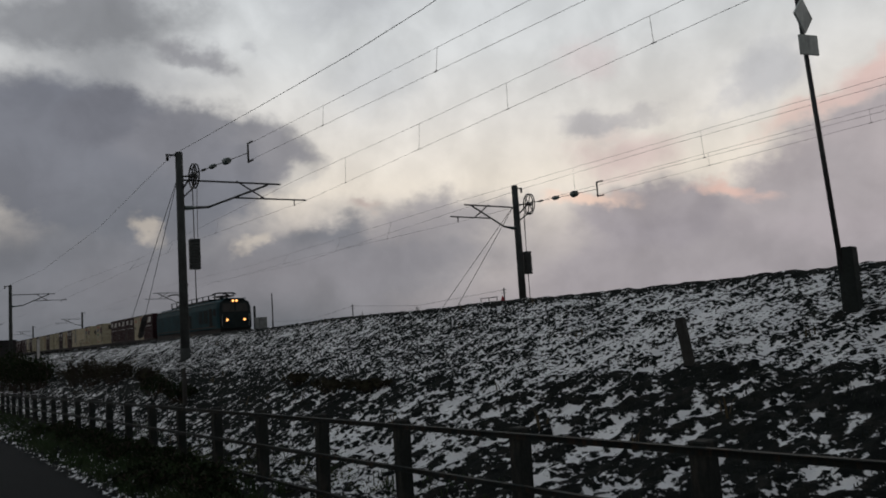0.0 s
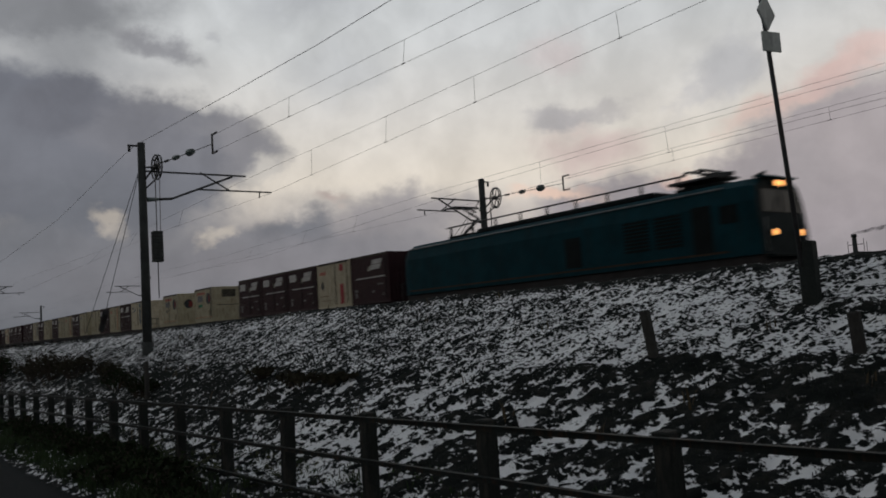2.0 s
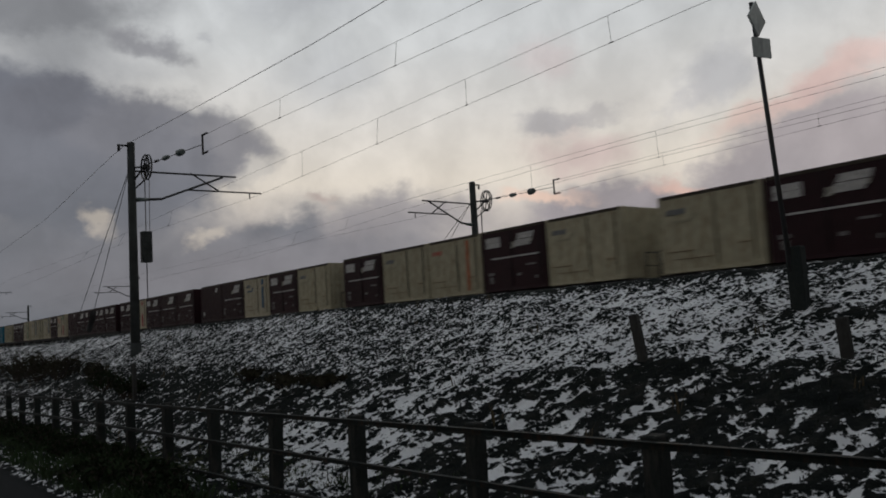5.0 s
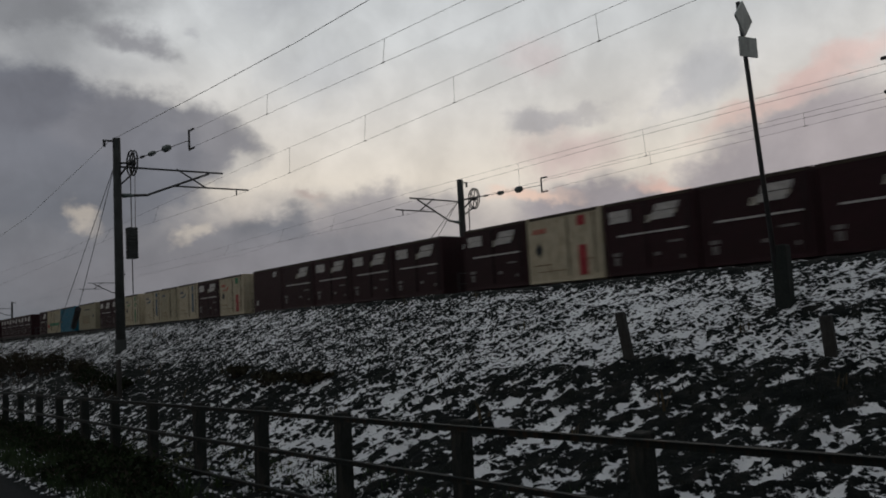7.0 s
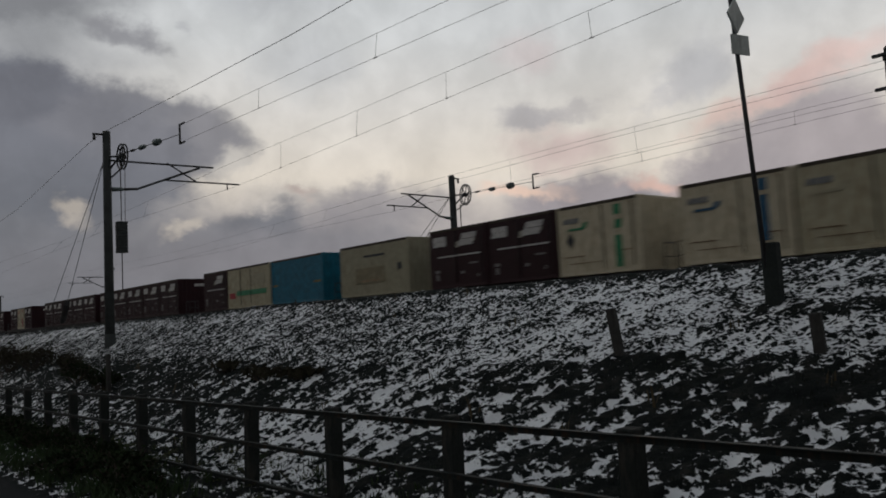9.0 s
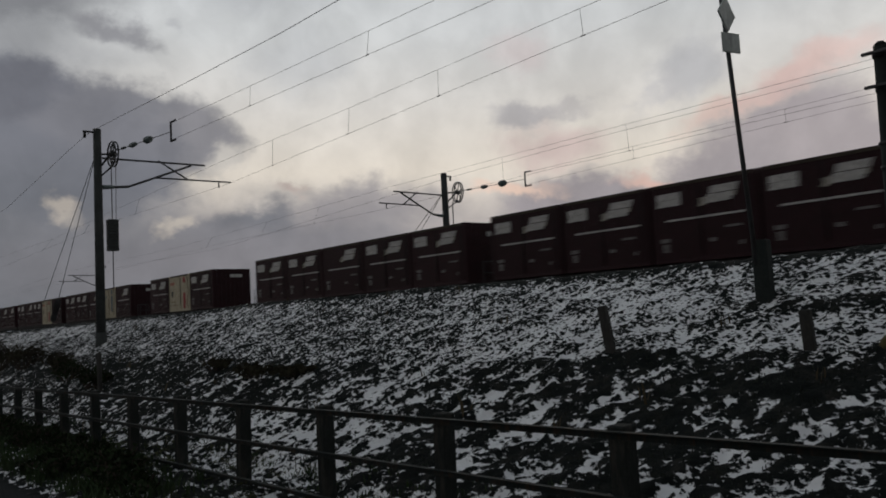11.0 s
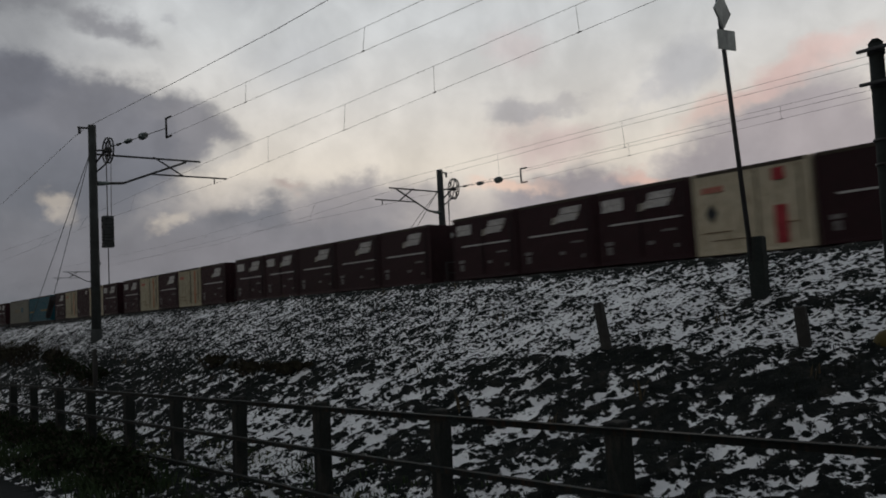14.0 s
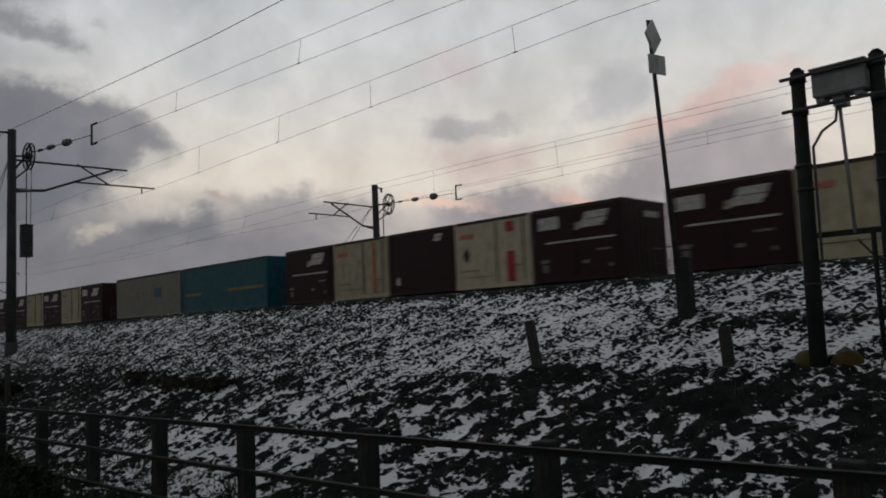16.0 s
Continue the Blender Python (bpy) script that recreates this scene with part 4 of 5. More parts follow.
    fruit_marks = [("round_emblem", DARK_MARK, fruit),
                   ("red_half_emblem", DULL_RED, lambda bm: poly(bm, [(1.08, 1.38), (1.34, 1.5), (1.38, 1.78), (1.22, 1.98), (1.08, 1.9)], NEAR - 0.024, NEAR - 0.016)),
                   ("title_marking", FADED, lambda bm: [plate(bm, -1.25 + 0.27 * i, -1.02 + 0.27 * i, 2.04, 2.2, 0.03) for i in range(6)]),
                   ("subtitle_marking", MUTED, lambda bm: [plate(bm, -1.1 + 0.36 * i, -0.83 + 0.36 * i, 1.52, 1.95) for i in range(3)]),
                   ("data_panel", FAINT, lambda bm: plate(bm, 1.05, 1.45, 0.45, 0.85)),
                   ("spot_marking", DARK_MARK, lambda bm: poly(bm, [(-1.05, 1.2), (-0.9, 1.05), (-0.75, 1.2), (-0.9, 1.35)], NEAR - 0.012, NEAR - 0.002)),
                   ("sill_line", ORANGE, lambda bm: plate(bm, -1.6, 1.6, 0.34, 0.37)),
                   ("edge_dashes", DARK_MARK, lambda bm: [plate(bm, 1.58, 1.7, 0.5 + 0.16 * i, 0.56 + 0.16 * i) for i in range(12)]),
                   ("stain_band", BEIGE, lambda bm: plate(bm, -1.6, 1.5, 0.18, 0.3))]
    kinds["F"] = container("ivory reefer container with round dark and red emblem", IVORY, fruit_marks + [("green_marking", GREEN, lambda bm: plate(bm, -0.9, -0.2, 1.12, 1.32))], reefer=True, rods=(1.5,))
    kinds["f"] = container("ivory container with round emblems on side and end", IVORY, fruit_marks + [
        ("end_emblem", DARK_MARK, lambda bm: bmesh.ops.create_circle(bm, cap_ends=True, segments=20, radius=0.36, matrix=pose(LONG / 2 + 0.014, -0.45, 1.66, 90, 0, 90))),
        ("end_emblem_half", DULL_RED, lambda bm: box(bm, LONG / 2 + 0.016, LONG / 2 + 0.022, -0.42, -0.14, 1.42, 1.88)),
        ("end_marking", BEIGE, lambda bm: end_plate(bm, LONG, 0.3, 0.95, 1.9, 2.1))], rods=(-0.3,))
    long20, long31 = 5.7, 8.6
    kinds["E"] = container("long beige freight container with faded brown lettering bars", BEIGE,
                           [("name_marking", DARK_MARK, lambda bm: plate(bm, -0.7, 1.0, 1.85, 1.95)), ("emblem", FAINT, lambda bm: plate(bm, -1.5, 1.0, 0.6, 1.35)),
                            ("orange_marking", ORANGE, lambda bm: plate(bm, -0.9, 0.5, 0.7, 0.76)), ("diamond_marking", DARK_MARK, lambda bm: plate(bm, 2.0, 2.3, 1.1, 1.4))], long20)
    kinds["U"] = container("bright blue freight container with yellow edge marks", BLUE, [("edge_marking", YELLOW, lambda bm: (plate(bm, -2.7, -2.1, 1.0, 1.1), plate(bm, 1.9, 2.6, 1.0, 1.1)))], long20)
    kinds["V"] = container("white freight container with a green band and red corner", IVORY,
                           [("green_band", GREEN, lambda bm: plate(bm, -1.6, 2.4, 0.75, 1.05)), ("red_corner", RED, lambda bm: plate(bm, -2.6, -1.8, 0.6, 0.95)),
                            ("panel", BEIGE, lambda bm: plate(bm, 0.6, 2.2, 1.35, 1.95))], long20, rods=(-1.0, 0.4))
    kinds["T"] = container("long teal freight container with a thin yellow line", TEAL, [("yellow_line", YELLOW, lambda bm: (plate(bm, -4.0, -2.2, 0.92, 1.06), plate(bm, 0.6, 3.9, 0.98, 1.12)))], long31, rib=0.3)
    kinds["Y"] = container("long grey-beige freight container with faded lettering bars", GREY_SIDE, [("name_marking", FAINT, lambda bm: [plate(bm, -1.9 + 0.42 * i, -1.6 + 0.42 * i, 1.15, 1.5) for i in range(4)]), ("teal_marking", TEAL, lambda bm: plate(bm, 1.1, 1.9, 1.1, 1.65)), ("brown_marking", FAINT, lambda bm: plate(bm, 0.0, 0.7, 1.2, 1.4))], long31, rib=0.3)
    return kinds


def wagon_prototype():
    w = root("container_wagon", pose(0, 0, 0), "low dark steel container flat wagon on two bogies", "freight wagon", "wagons of the train")
    half = 9.7
    for sy in (-1, 1):
        part("side_sill", box(bmesh.new(), -half, half, sy * 1.15 - 0.06, sy * 1.15 + 0.06, 0.72, 1.0, 0.01), UNDER, w)
    bm = box(bmesh.new(), -half, half, -1.08, 1.08, 0.9, 0.98)
    for i in range(13):
        x = -half + 0.4 + i * (2 * half - 0.8) / 12
        box(bm, x - 0.06, x + 0.06, -1.08, 1.08, 0.7, 0.9)
    part("deck_frame", bm, UNDER, w)
    for sx in (-1, 1):
        cx = sx * 7.1
        bm = bmesh.new()
        for sy in (-1, 1):
            box(bm, cx - 1.2, cx + 1.2, sy * 0.95 - 0.07, sy * 0.95 + 0.07, 0.38, 0.6, 0.02)
        box(bm, cx - 0.25, cx + 0.25, -1.0, 1.0, 0.45, 0.70)
        bogie = part("bogie", bm, UNDER, w)
        for ax in (-0.95, 0.95):
            bm = tube(bmesh.new(), (cx + ax, -0.8, 0.43), (cx + ax, 0.8, 0.43), 0.08, sides=8)
            for sy in (-0.53, 0.53):
                tube(bm, (cx + ax, sy - 0.065, 0.43), (cx + ax, sy + 0.065, 0.43), 0.43, sides=18)
            part("wheelset", bm, RAIL, bogie)
        x = sx * (half + 0.02)
        bm = bmesh.new()
        for y in (-1.0, -0.35):
            tube(bm, (x, y, 0.75), (x, y, 1.85), 0.022, sides=6)
        tube(bm, (x, -1.0, 1.85), (x, -0.35, 1.85), 0.022, sides=6)
        tube(bm, (x, -1.0, 1.4), (x, -0.35, 1.4), 0.018, sides=6)
        part("end_railing", bm, STEEL, w)
        part("coupler", box(bmesh.new(), min(x, x + sx * 0.35), max(x, x + sx * 0.35), -0.12, 0.12, 0.75, 1.0, 0.02), UNDER, w)
    return w


def build_loco():
    front, length, hw = -63.9, 18.9, 1.38
    half = length / 2
    loco = root("electric_locomotive", pose(0, 0, 0), "dark blue electric locomotive with lit headlamps and pantographs", "locomotive")
    # body: sections along x, each a rounded-shoulder outline
    def outline(x, wide, top, low=1.22, rake=0.0):
        pts = [(-wide, low), (-wide, top - 0.75), (-wide + 0.13, top - 0.28), (-wide + 0.5, top - 0.05), (0, top),
               (wide - 0.5, top - 0.05), (wide - 0.13, top - 0.28), (wide, top - 0.75), (wide, low)]
        return [Vector((x + rake * max(0.0, (z - 1.9) / 1.7), y, z)) for y, z in pts]
    bm = bmesh.new()
    secs = [outline(-half, hw - 0.2, 3.5), outline(-half + 0.5, hw, 3.6), outline(half - 1.5, hw, 3.6), outline(half - 0.7, hw - 0.01, 3.6, rake=-0.1), outline(half - 0.3, hw - 0.06, 3.56, rake=-0.18)]
    rings = [[bm.verts.new(p) for p in s] for s in secs]
    for a, b in zip(rings, rings[1:]):
        for i in range(len(a)):
            j = (i + 1) % len(a)
            bm.faces.new((a[i], a[j], b[j], b[i]))
    bm.faces.new(rings[0])
    bmesh.ops.recalc_face_normals(bm, faces=bm.faces[:])
    part("body", bm, LOCO_BLUE, loco)
    bm = bmesh.new()
    rows = []
    for y, z in ((hw - 0.06, 1.22), (hw - 0.06, 1.9), (hw - 0.06, 2.81), (hw - 0.19, 3.28), (hw - 0.56, 3.51), (0.05, 3.56)):
        x = half - 0.3 - 0.18 * max(0.0, (z - 1.9) / 1.7)
        rows.append((bm.verts.new((x, -y, z)), bm.verts.new((x, y, z))))
    for (a, b), (c, d) in zip(rows, rows[1:]):
        bm.faces.new((a, b, d, c))
    part("cab_front", bm, CAB_FRONT, loco, "dark cab front")
    part("skirt", box(bmesh.new(), -half + 0.2, half - 0.34, -hw + 0.1, hw - 0.1, 0.45, 1.218, 0.03), UNDER, loco)
    part("side_band", box(bmesh.new(), -half + 0.6, half - 1.4, -hw - 0.012, -hw - 0.002, 1.36, 1.43), LINE, loco)
    part("roof_gutter", tube(bmesh.new(), (-half + 0.5, -hw + 0.09, 3.35), (half - 1.5, -hw + 0.09, 3.35), 0.03, sides=6), BOX_GREY, loco)
    part("cab_door", box(bmesh.new(), half - 2.6, half - 1.9, -hw - 0.014, -hw - 0.002, 1.42, 2.9, 0.004), LOCO_DARK, loco)
    part("machine_door", box(bmesh.new(), 1.3, 2.1, -hw - 0.014, -hw - 0.002, 1.5, 2.6, 0.004), LOCO_DARK, loco)
    for x in (4.1, 5.4):
        bm = bmesh.new()
        for i in range(9):
            box(bm, x, x + 1.05, -hw - 0.02, -hw - 0.002, 1.75 + i * 0.12, 1.83 + i * 0.12)
        part("louvre", bm, LOCO_DARK, loco)
    part("cab_side_window", box(bmesh.new(), half - 1.6, half - 1.0, -hw - 0.012, -hw + 0.02, 2.25, 2.8, 0.004), LOCO_DARK, loco)
    for y0, y1 in ((-0.98, -0.06), (0.06, 0.98)):
        bm = bmesh.new()
        vs = [bm.verts.new(p) for p in ((half - 0.362, y0 * 1.1, 2.48), (half - 0.362, y1 * 1.1, 2.48), (half - 0.438, y1, 3.18), (half - 0.438, y0, 3.18))]
        vs2 = [bm.verts.new(v.co + Vector((0.03, 0, 0.008))) for v in vs]
        bm.faces.new(vs2)
        for i in range(4):
            j = (i + 1) % 4
            bm.faces.new((vs[i], vs[j], vs2[j], vs2[i]))
        part("windscreen", bm, GLASS, loco)
    for y in (-0.52, 0.52):
        wiper = tube(bmesh.new(), (half - 0.31, y, 2.46), (half - 0.37, y + 0.3, 2.95), 0.014, sides=5)
        part("wiper", wiper, LOCO_DARK, loco)
    part("roof_visor", box(bmesh.new(), half - 0.62, half - 0.30, -0.95, 0.95, 3.535, 3.60, 0.015), LOCO_BLUE, loco)
    part("lamp_housing", box(bmesh.new(), half - 0.9, half - 0.40, -0.32, 0.32, 3.30, 3.535, 0.03), LOCO_DARK, loco)
    part("front_step", box(bmesh.new(), half - 0.33, half - 0.12, -1.15, 1.15, 1.12, 1.2, 0.015), LOCO_DARK, loco)
    for y in (-1.12, 1.12):
        part("hand_rail", tube(bmesh.new(), (half - 0.27, y, 1.3), (half - 0.27, y, 2.3), 0.018, sides=6), BOX_GREY, loco)
    for y in (-0.72, 0.72):
        h = part("headlight", tube(bmesh.new(), (half - 0.34, y, 1.86), (half - 0.22, y, 1.86), 0.15, 0.14, 16), LOCO_DARK, loco)
        part("lens", tube(bmesh.new(), (half - 0.22, y, 1.86), (half - 0.19, y, 1.86), 0.10, 0.085, 16), LAMP, h, "glowing warm headlamp")
    for y in (-0.15, 0.15):
        h = part("headlight", tube(bmesh.new(), (half - 0.75, y, 3.39), (half - 0.36, y, 3.39), 0.115, 0.11, 14), LOCO_DARK, loco)
        part("lens", tube(bmesh.new(), (half - 0.36, y, 3.39), (half - 0.33, y, 3.39), 0.095, 0.085, 14), LAMP, h, "glowing warm headlamp")
    part("snow_plough", box(bmesh.new(), half - 0.7, half - 0.15, -1.2, 1.2, 0.15, 0.8, 0.06), UNDER, loco)
    part("roof_hatch", box(bmesh.new(), -4.5, 5.0, -0.75, 0.75, 3.56, 3.78, 0.06), LOCO_DARK, loco)
    for x in [-6.5 + 1.55 * i for i in range(9)]:
        bm = tube(bmesh.new(), (x, -0.55, 3.55), (x, -0.55, 4.1), 0.06, 0.045, 8)
        part("roof_insulator", bm, LOCO_DARK, loco)
    part("bus_bar", tube(bmesh.new(), (-6.8, -0.55, 4.12), (6.2, -0.55, 4.12), 0.035, sides=6), STEEL, loco)
    part("air_horn", tube(bmesh.new(), (half - 0.9, -0.5, 3.66), (half - 0.5, -0.5, 3.72), 0.03, 0.06, 8), STEEL, loco)
    for x, up in ((-5.9, True), (6.6, False)):
        bm = box(bmesh.new(), x - 0.9, x + 0.9, -0.5, 0.5, 3.62, 3.72, 0.02)
        panto = part("pantograph", bm, LOCO_DARK, loco)
        if up:
            bm = tube(bmesh.new(), (x - 0.5, 0, 3.72), (x + 0.75, 0, 4.35), 0.07)
            tube(bm, (x + 0.75, 0, 4.35), (x - 0.35, 0, 4.98), 0.05)
            part("pantograph_arm", bm, STEEL, panto)
            zc, xc = 5.0, x - 0.35
        else:
            bm = tube(bmesh.new(), (x - 0.9, 0, 3.8), (x + 1.0, 0, 4.0), 0.07)
            tube(bm, (x + 1.0, 0, 4.0), (x - 0.2, 0, 4.14), 0.05)
            box(bm, x - 1.1, x + 0.8, -0.62, 0.62, 3.86, 3.95, 0.01)
            part("pantograph_arm", bm, STEEL, panto)
            zc, xc = 4.2, x
        bm = bmesh.new()
        for dx in (-0.22, 0.22):
            pts = [(xc + dx, -0.95, zc - 0.14), (xc + dx, -0.75, zc - 0.02), (xc + dx, -0.5, zc), (xc + dx, 0.5, zc), (xc + dx, 0.75, zc - 0.02), (xc + dx, 0.95, zc - 0.14)]
            path_tube(bm, pts, 0.045, 6)
        tube(bm, (xc - 0.22, -0.4, zc - 0.03), (xc + 0.22, -0.4, zc - 0.03), 0.02)
        tube(bm, (xc - 0.22, 0.4, zc - 0.03), (xc + 0.22, 0.4, zc - 0.03), 0.02)
        part("collector_bow", bm, STEEL, panto)
    for cx in (-6.3, 0.0, 6.3):
        bm = bmesh.new()
        for sy in (-1, 1):
            box(bm, cx - 1.6, cx + 1.6, sy * 1.05 - 0.08, sy * 1.05 + 0.08, 0.4, 0.68, 0.02)
        bogie = part("bogie", bm, UNDER, loco)
        for ax in (-1.1, 1.1):
            bm = tube(bmesh.new(), (cx + ax, -0.8, 0.56), (cx + ax, 0.8, 0.56), 0.1, sides=8)
            for sy in (-0.53, 0.53):
                tube(bm, (cx + ax, sy - 0.065, 0.56), (cx + ax, sy + 0.065, 0.56), 0.56, sides=20)
            part("wheelset", bm, RAIL, bogie)
    m = pose(front - half, FAR_TRACK, RAIL_Z)
    loco.matrix_world = m
    MOVING.append((loco, m))


def build_train():
    build_loco()
    kinds = prototypes()
    wagon = wagon_prototype()
    # each wagon's load from its front: a letter is one container, a stop an empty slot
    loads = ["mRMMM", ":F.f.", "BMOMW", "WMOWM", "WMBmd", "mmMRM", "MMMmd", "rMBWB", "GMM;E", "UVm", "MMMMM", "MMmMM", ",MRM",
             "mBmMM", "mRMmM", "mmmMM", "mOmOM", "MRdOm", "TY", "MWMWM", "mMWMM", "MMMWM", "WMMmM", "mMMWM"]
    span = {",": 4.55, ":": 3.34, ";": 1.4, "E": 5.9, "U": 5.9, "V": 5.9, "T": 8.95, "Y": 8.95}
    used = set()
    first = True
    for i, load in enumerate(loads):
        head = -84.0 - 20.0 * i
        m = pose(head - 9.15, FAR_TRACK, RAIL_Z)
        ob = wagon if first else copy_thing(wagon, m)
        ob.matrix_world = m
        first = False
        MOVING.append((ob, m))
        x = head
        for c in load:
            w = span.get(c, SLOT)
            if c not in ".,;:":
                m = pose(x - w / 2, FAR_TRACK, RAIL_Z + DECK)
                ob = copy_thing(kinds[c], m) if c in used else kinds[c]
                ob.matrix_world = m
                used.add(c)
                MOVING.append((ob, m))
            x -= w


build_train()

# ---- grass ----
def grass_tufts(name, spots, mat, label, seed):
    rng = np.random.default_rng(seed)
    vs, fs = [], []
    for x, y, z, h, n in spots:
        for _ in range(n):
            a = rng.uniform(0, 6.283)
            bx, by = x + rng.normal(0, 0.045), y + rng.normal(0, 0.045)
            hh = h * rng.uniform(0.5, 1.2)
            lean = hh * rng.uniform(0.2, 0.9)
            w = 0.006 + 0.035 * hh
            ca, sa = math.cos(a), math.sin(a)
            i = len(vs)
            vs += [(bx - sa * w, by + ca * w, z - 0.02), (bx + sa * w, by - ca * w, z - 0.02),
                   (bx + ca * lean * 0.4 + sa * w * 0.7, by + sa * lean * 0.4 - ca * w * 0.7, z + hh * 0.6),
                   (bx + ca * lean * 0.4 - sa * w * 0.7, by + sa * lean * 0.4 + ca * w * 0.7, z + hh * 0.6),
                   (bx + ca * lean, by + sa * lean, z + hh)]
            fs += [(i, i + 1, i + 2, i + 3), (i + 3, i + 2, i + 4)]
    me = bpy.data.meshes.new(name)
    me.from_pydata(vs, [], fs)
    me.materials.append(mat)
    tagged(new(name, me), label, "grass", kind="stuff")


def scatter(n, x0, x1, y0, y1, seed, keep, power=1.0):
    rng = np.random.default_rng(seed)
    x = x1 - (x1 - x0) * rng.random(n) ** power
    y = y0 + (y1 - y0) * rng.random(n)
    snow, rough, lane = ground_detail(x, y)
    z = ground_form(x, y) + rough
    ok = (rng.random(n) < keep(snow, x, y)) & (lane < 0.2)
    return x[ok], y[ok], z[ok], rng


x, y, z, rng = scatter(26000, -30, 1, 5.0, 9.95, 11, lambda s, x, y: np.where(s < 0.2, 0.6, 0.0), 1.3)
grass_tufts("slope_grass", [(a, b, c, rng.uniform(0.015, 0.035), 4) for a, b, c in zip(x, y, z)], GRASS, "short dark winter grass tussocks poking through snow", 5)
x, y, z, rng = scatter(9000, -70, -1, 2.75, 5.6, 12, lambda s, x, y: np.where((y < 4.5) & (x > -26), np.where((x > -12.5) & (y > 3.8), 0.2, 0.9), 0.35), 1.5)
grass_tufts("verge_grass", [(a, b, c, rng.uniform(0.08, 0.22) * (0.4 if a > -9.5 or b > 4.4 else 1.0), 6) for a, b, c in zip(x, y, z)], VERGE, "rank dark grass along the lane verge", 6)
x, y, z, rng = scatter(110, -45, 0, 5.0, 10.4, 13, lambda s, x, y: 0.5 + 0 * s, 1.2)
grass_tufts("straw_grass", [(a, b, c, rng.uniform(0.12, 0.28), 3) for a, b, c in zip(x, y, z)], STRAW, "thin dry straw stalks on the slope", 8)


def leafy_weeds():
    """Low leafy weeds in the snow along the fence foot, one sheet of small leaves."""
    x, y, z, rng = scatter(2600, -17, -1.5, 4.1, 5.35, 21, lambda s, x, y: 0.55 * step(fbm(x / 0.7 + 3, y / 0.35 + 8, 3), 0.48, 0.62))
    vs, fs = [], []
    for px, py, pz in zip(x, y, z):
        for _ in range(5):
            a, lift = rng.uniform(0, 6.283), rng.uniform(0.01, 0.07)
            n, w = rng.uniform(0.02, 0.05), rng.uniform(0.008, 0.018)
            ca, sa = math.cos(a), math.sin(a)
            bx, by = px + rng.normal(0, 0.03), py + rng.normal(0, 0.03)
            i = len(vs)
            vs += [(bx, by, pz + lift * 0.4), (bx + ca * n * 0.6 - sa * w, by + sa * n * 0.6 + ca * w, pz + lift),
                   (bx + ca * n, by + sa * n, pz + lift * 0.8), (bx + ca * n * 0.6 + sa * w, by + sa * n * 0.6 - ca * w, pz + lift)]
            fs.append((i, i + 1, i + 2, i + 3))
    me = bpy.data.meshes.new("leafy_weeds")
    me.from_pydata(vs, [], fs)
    me.materials.append(WEED)
    tagged(new("leafy_weeds", me), "low olive leafy weeds in snow at the fence foot", "weeds", kind="stuff")


leafy_weeds()


# ---- shrubs, far trees and lineside things ----
LEAF_DARK = material("dark_shrub_leaf", (0.018, 0.028, 0.013), 0.9, scale=2.0, vary=0.5, bump=0.0, spec=0.08)
LEAF_BROWN = material("brown_shrub_leaf", (0.040, 0.038, 0.025), 0.9, scale=2.0, vary=0.5, bump=0.0, spec=0.08)


def shrub(x, y, wide, high, leaf, label, seed, leaves=900, kind_name="shrub"):
    rng = random.Random(seed)
    z = land(x, y)
    s = root(kind_name, pose(x, y, z), label, kind_name, kind_name + "s")
    bm = bmesh.new()
    tips = []
    for _ in range(26):
        a, r = rng.uniform(0, 6.283), wide * rng.uniform(0.1, 0.95) ** 0.7
        top = Vector((r * math.cos(a), 0.6 * r * math.sin(a), high * rng.uniform(0.5, 1.0) * (1.1 - 0.5 * (r / wide) ** 2)))
        foot = Vector((top.x * 0.4, top.y * 0.4, -0.05))
        mid = foot.lerp(top, 0.55) + Vector((rng.uniform(-0.1, 0.1), rng.uniform(-0.1, 0.1), 0)) * high
        path_tube(bm, [foot, mid, top], 0.012 + 0.006 * high, 4)
        for _ in range(4):
            b = mid.lerp(top, rng.random())
            e = b + Vector((rng.uniform(-1, 1), rng.uniform(-1, 1), rng.uniform(0.2, 1))) * 0.28 * high
            path_tube(bm, [b, e], 0.008, 3)
            tips += [b, e, b.lerp(e, 0.5)]
        tips += [mid, top]
    part("branchwork", bm, TWIG, s)
    vs, fs = [], []
    for _ in range(leaves):
        c = rng.choice(tips) + Vector((rng.gauss(0, 0.09), rng.gauss(0, 0.09), rng.gauss(0, 0.08))) * high
        u = Vector((rng.gauss(0, 1), rng.gauss(0, 1), rng.gauss(0, 1))).normalized() * rng.uniform(0.03, 0.075) * (0.6 + 0.4 * high)
        v = u.orthogonal().normalized() * u.length * 0.6
        i = len(vs)
        vs += [c - u, c + v, c + u, c - v]
        fs.append((i, i + 1, i + 2, i + 3))
    me = bpy.data.meshes.new("foliage")
    me.from_pydata([tuple(p) for p in vs], [], fs)
    me.materials.append(leaf)
    new("foliage", me).parent = s
    return s


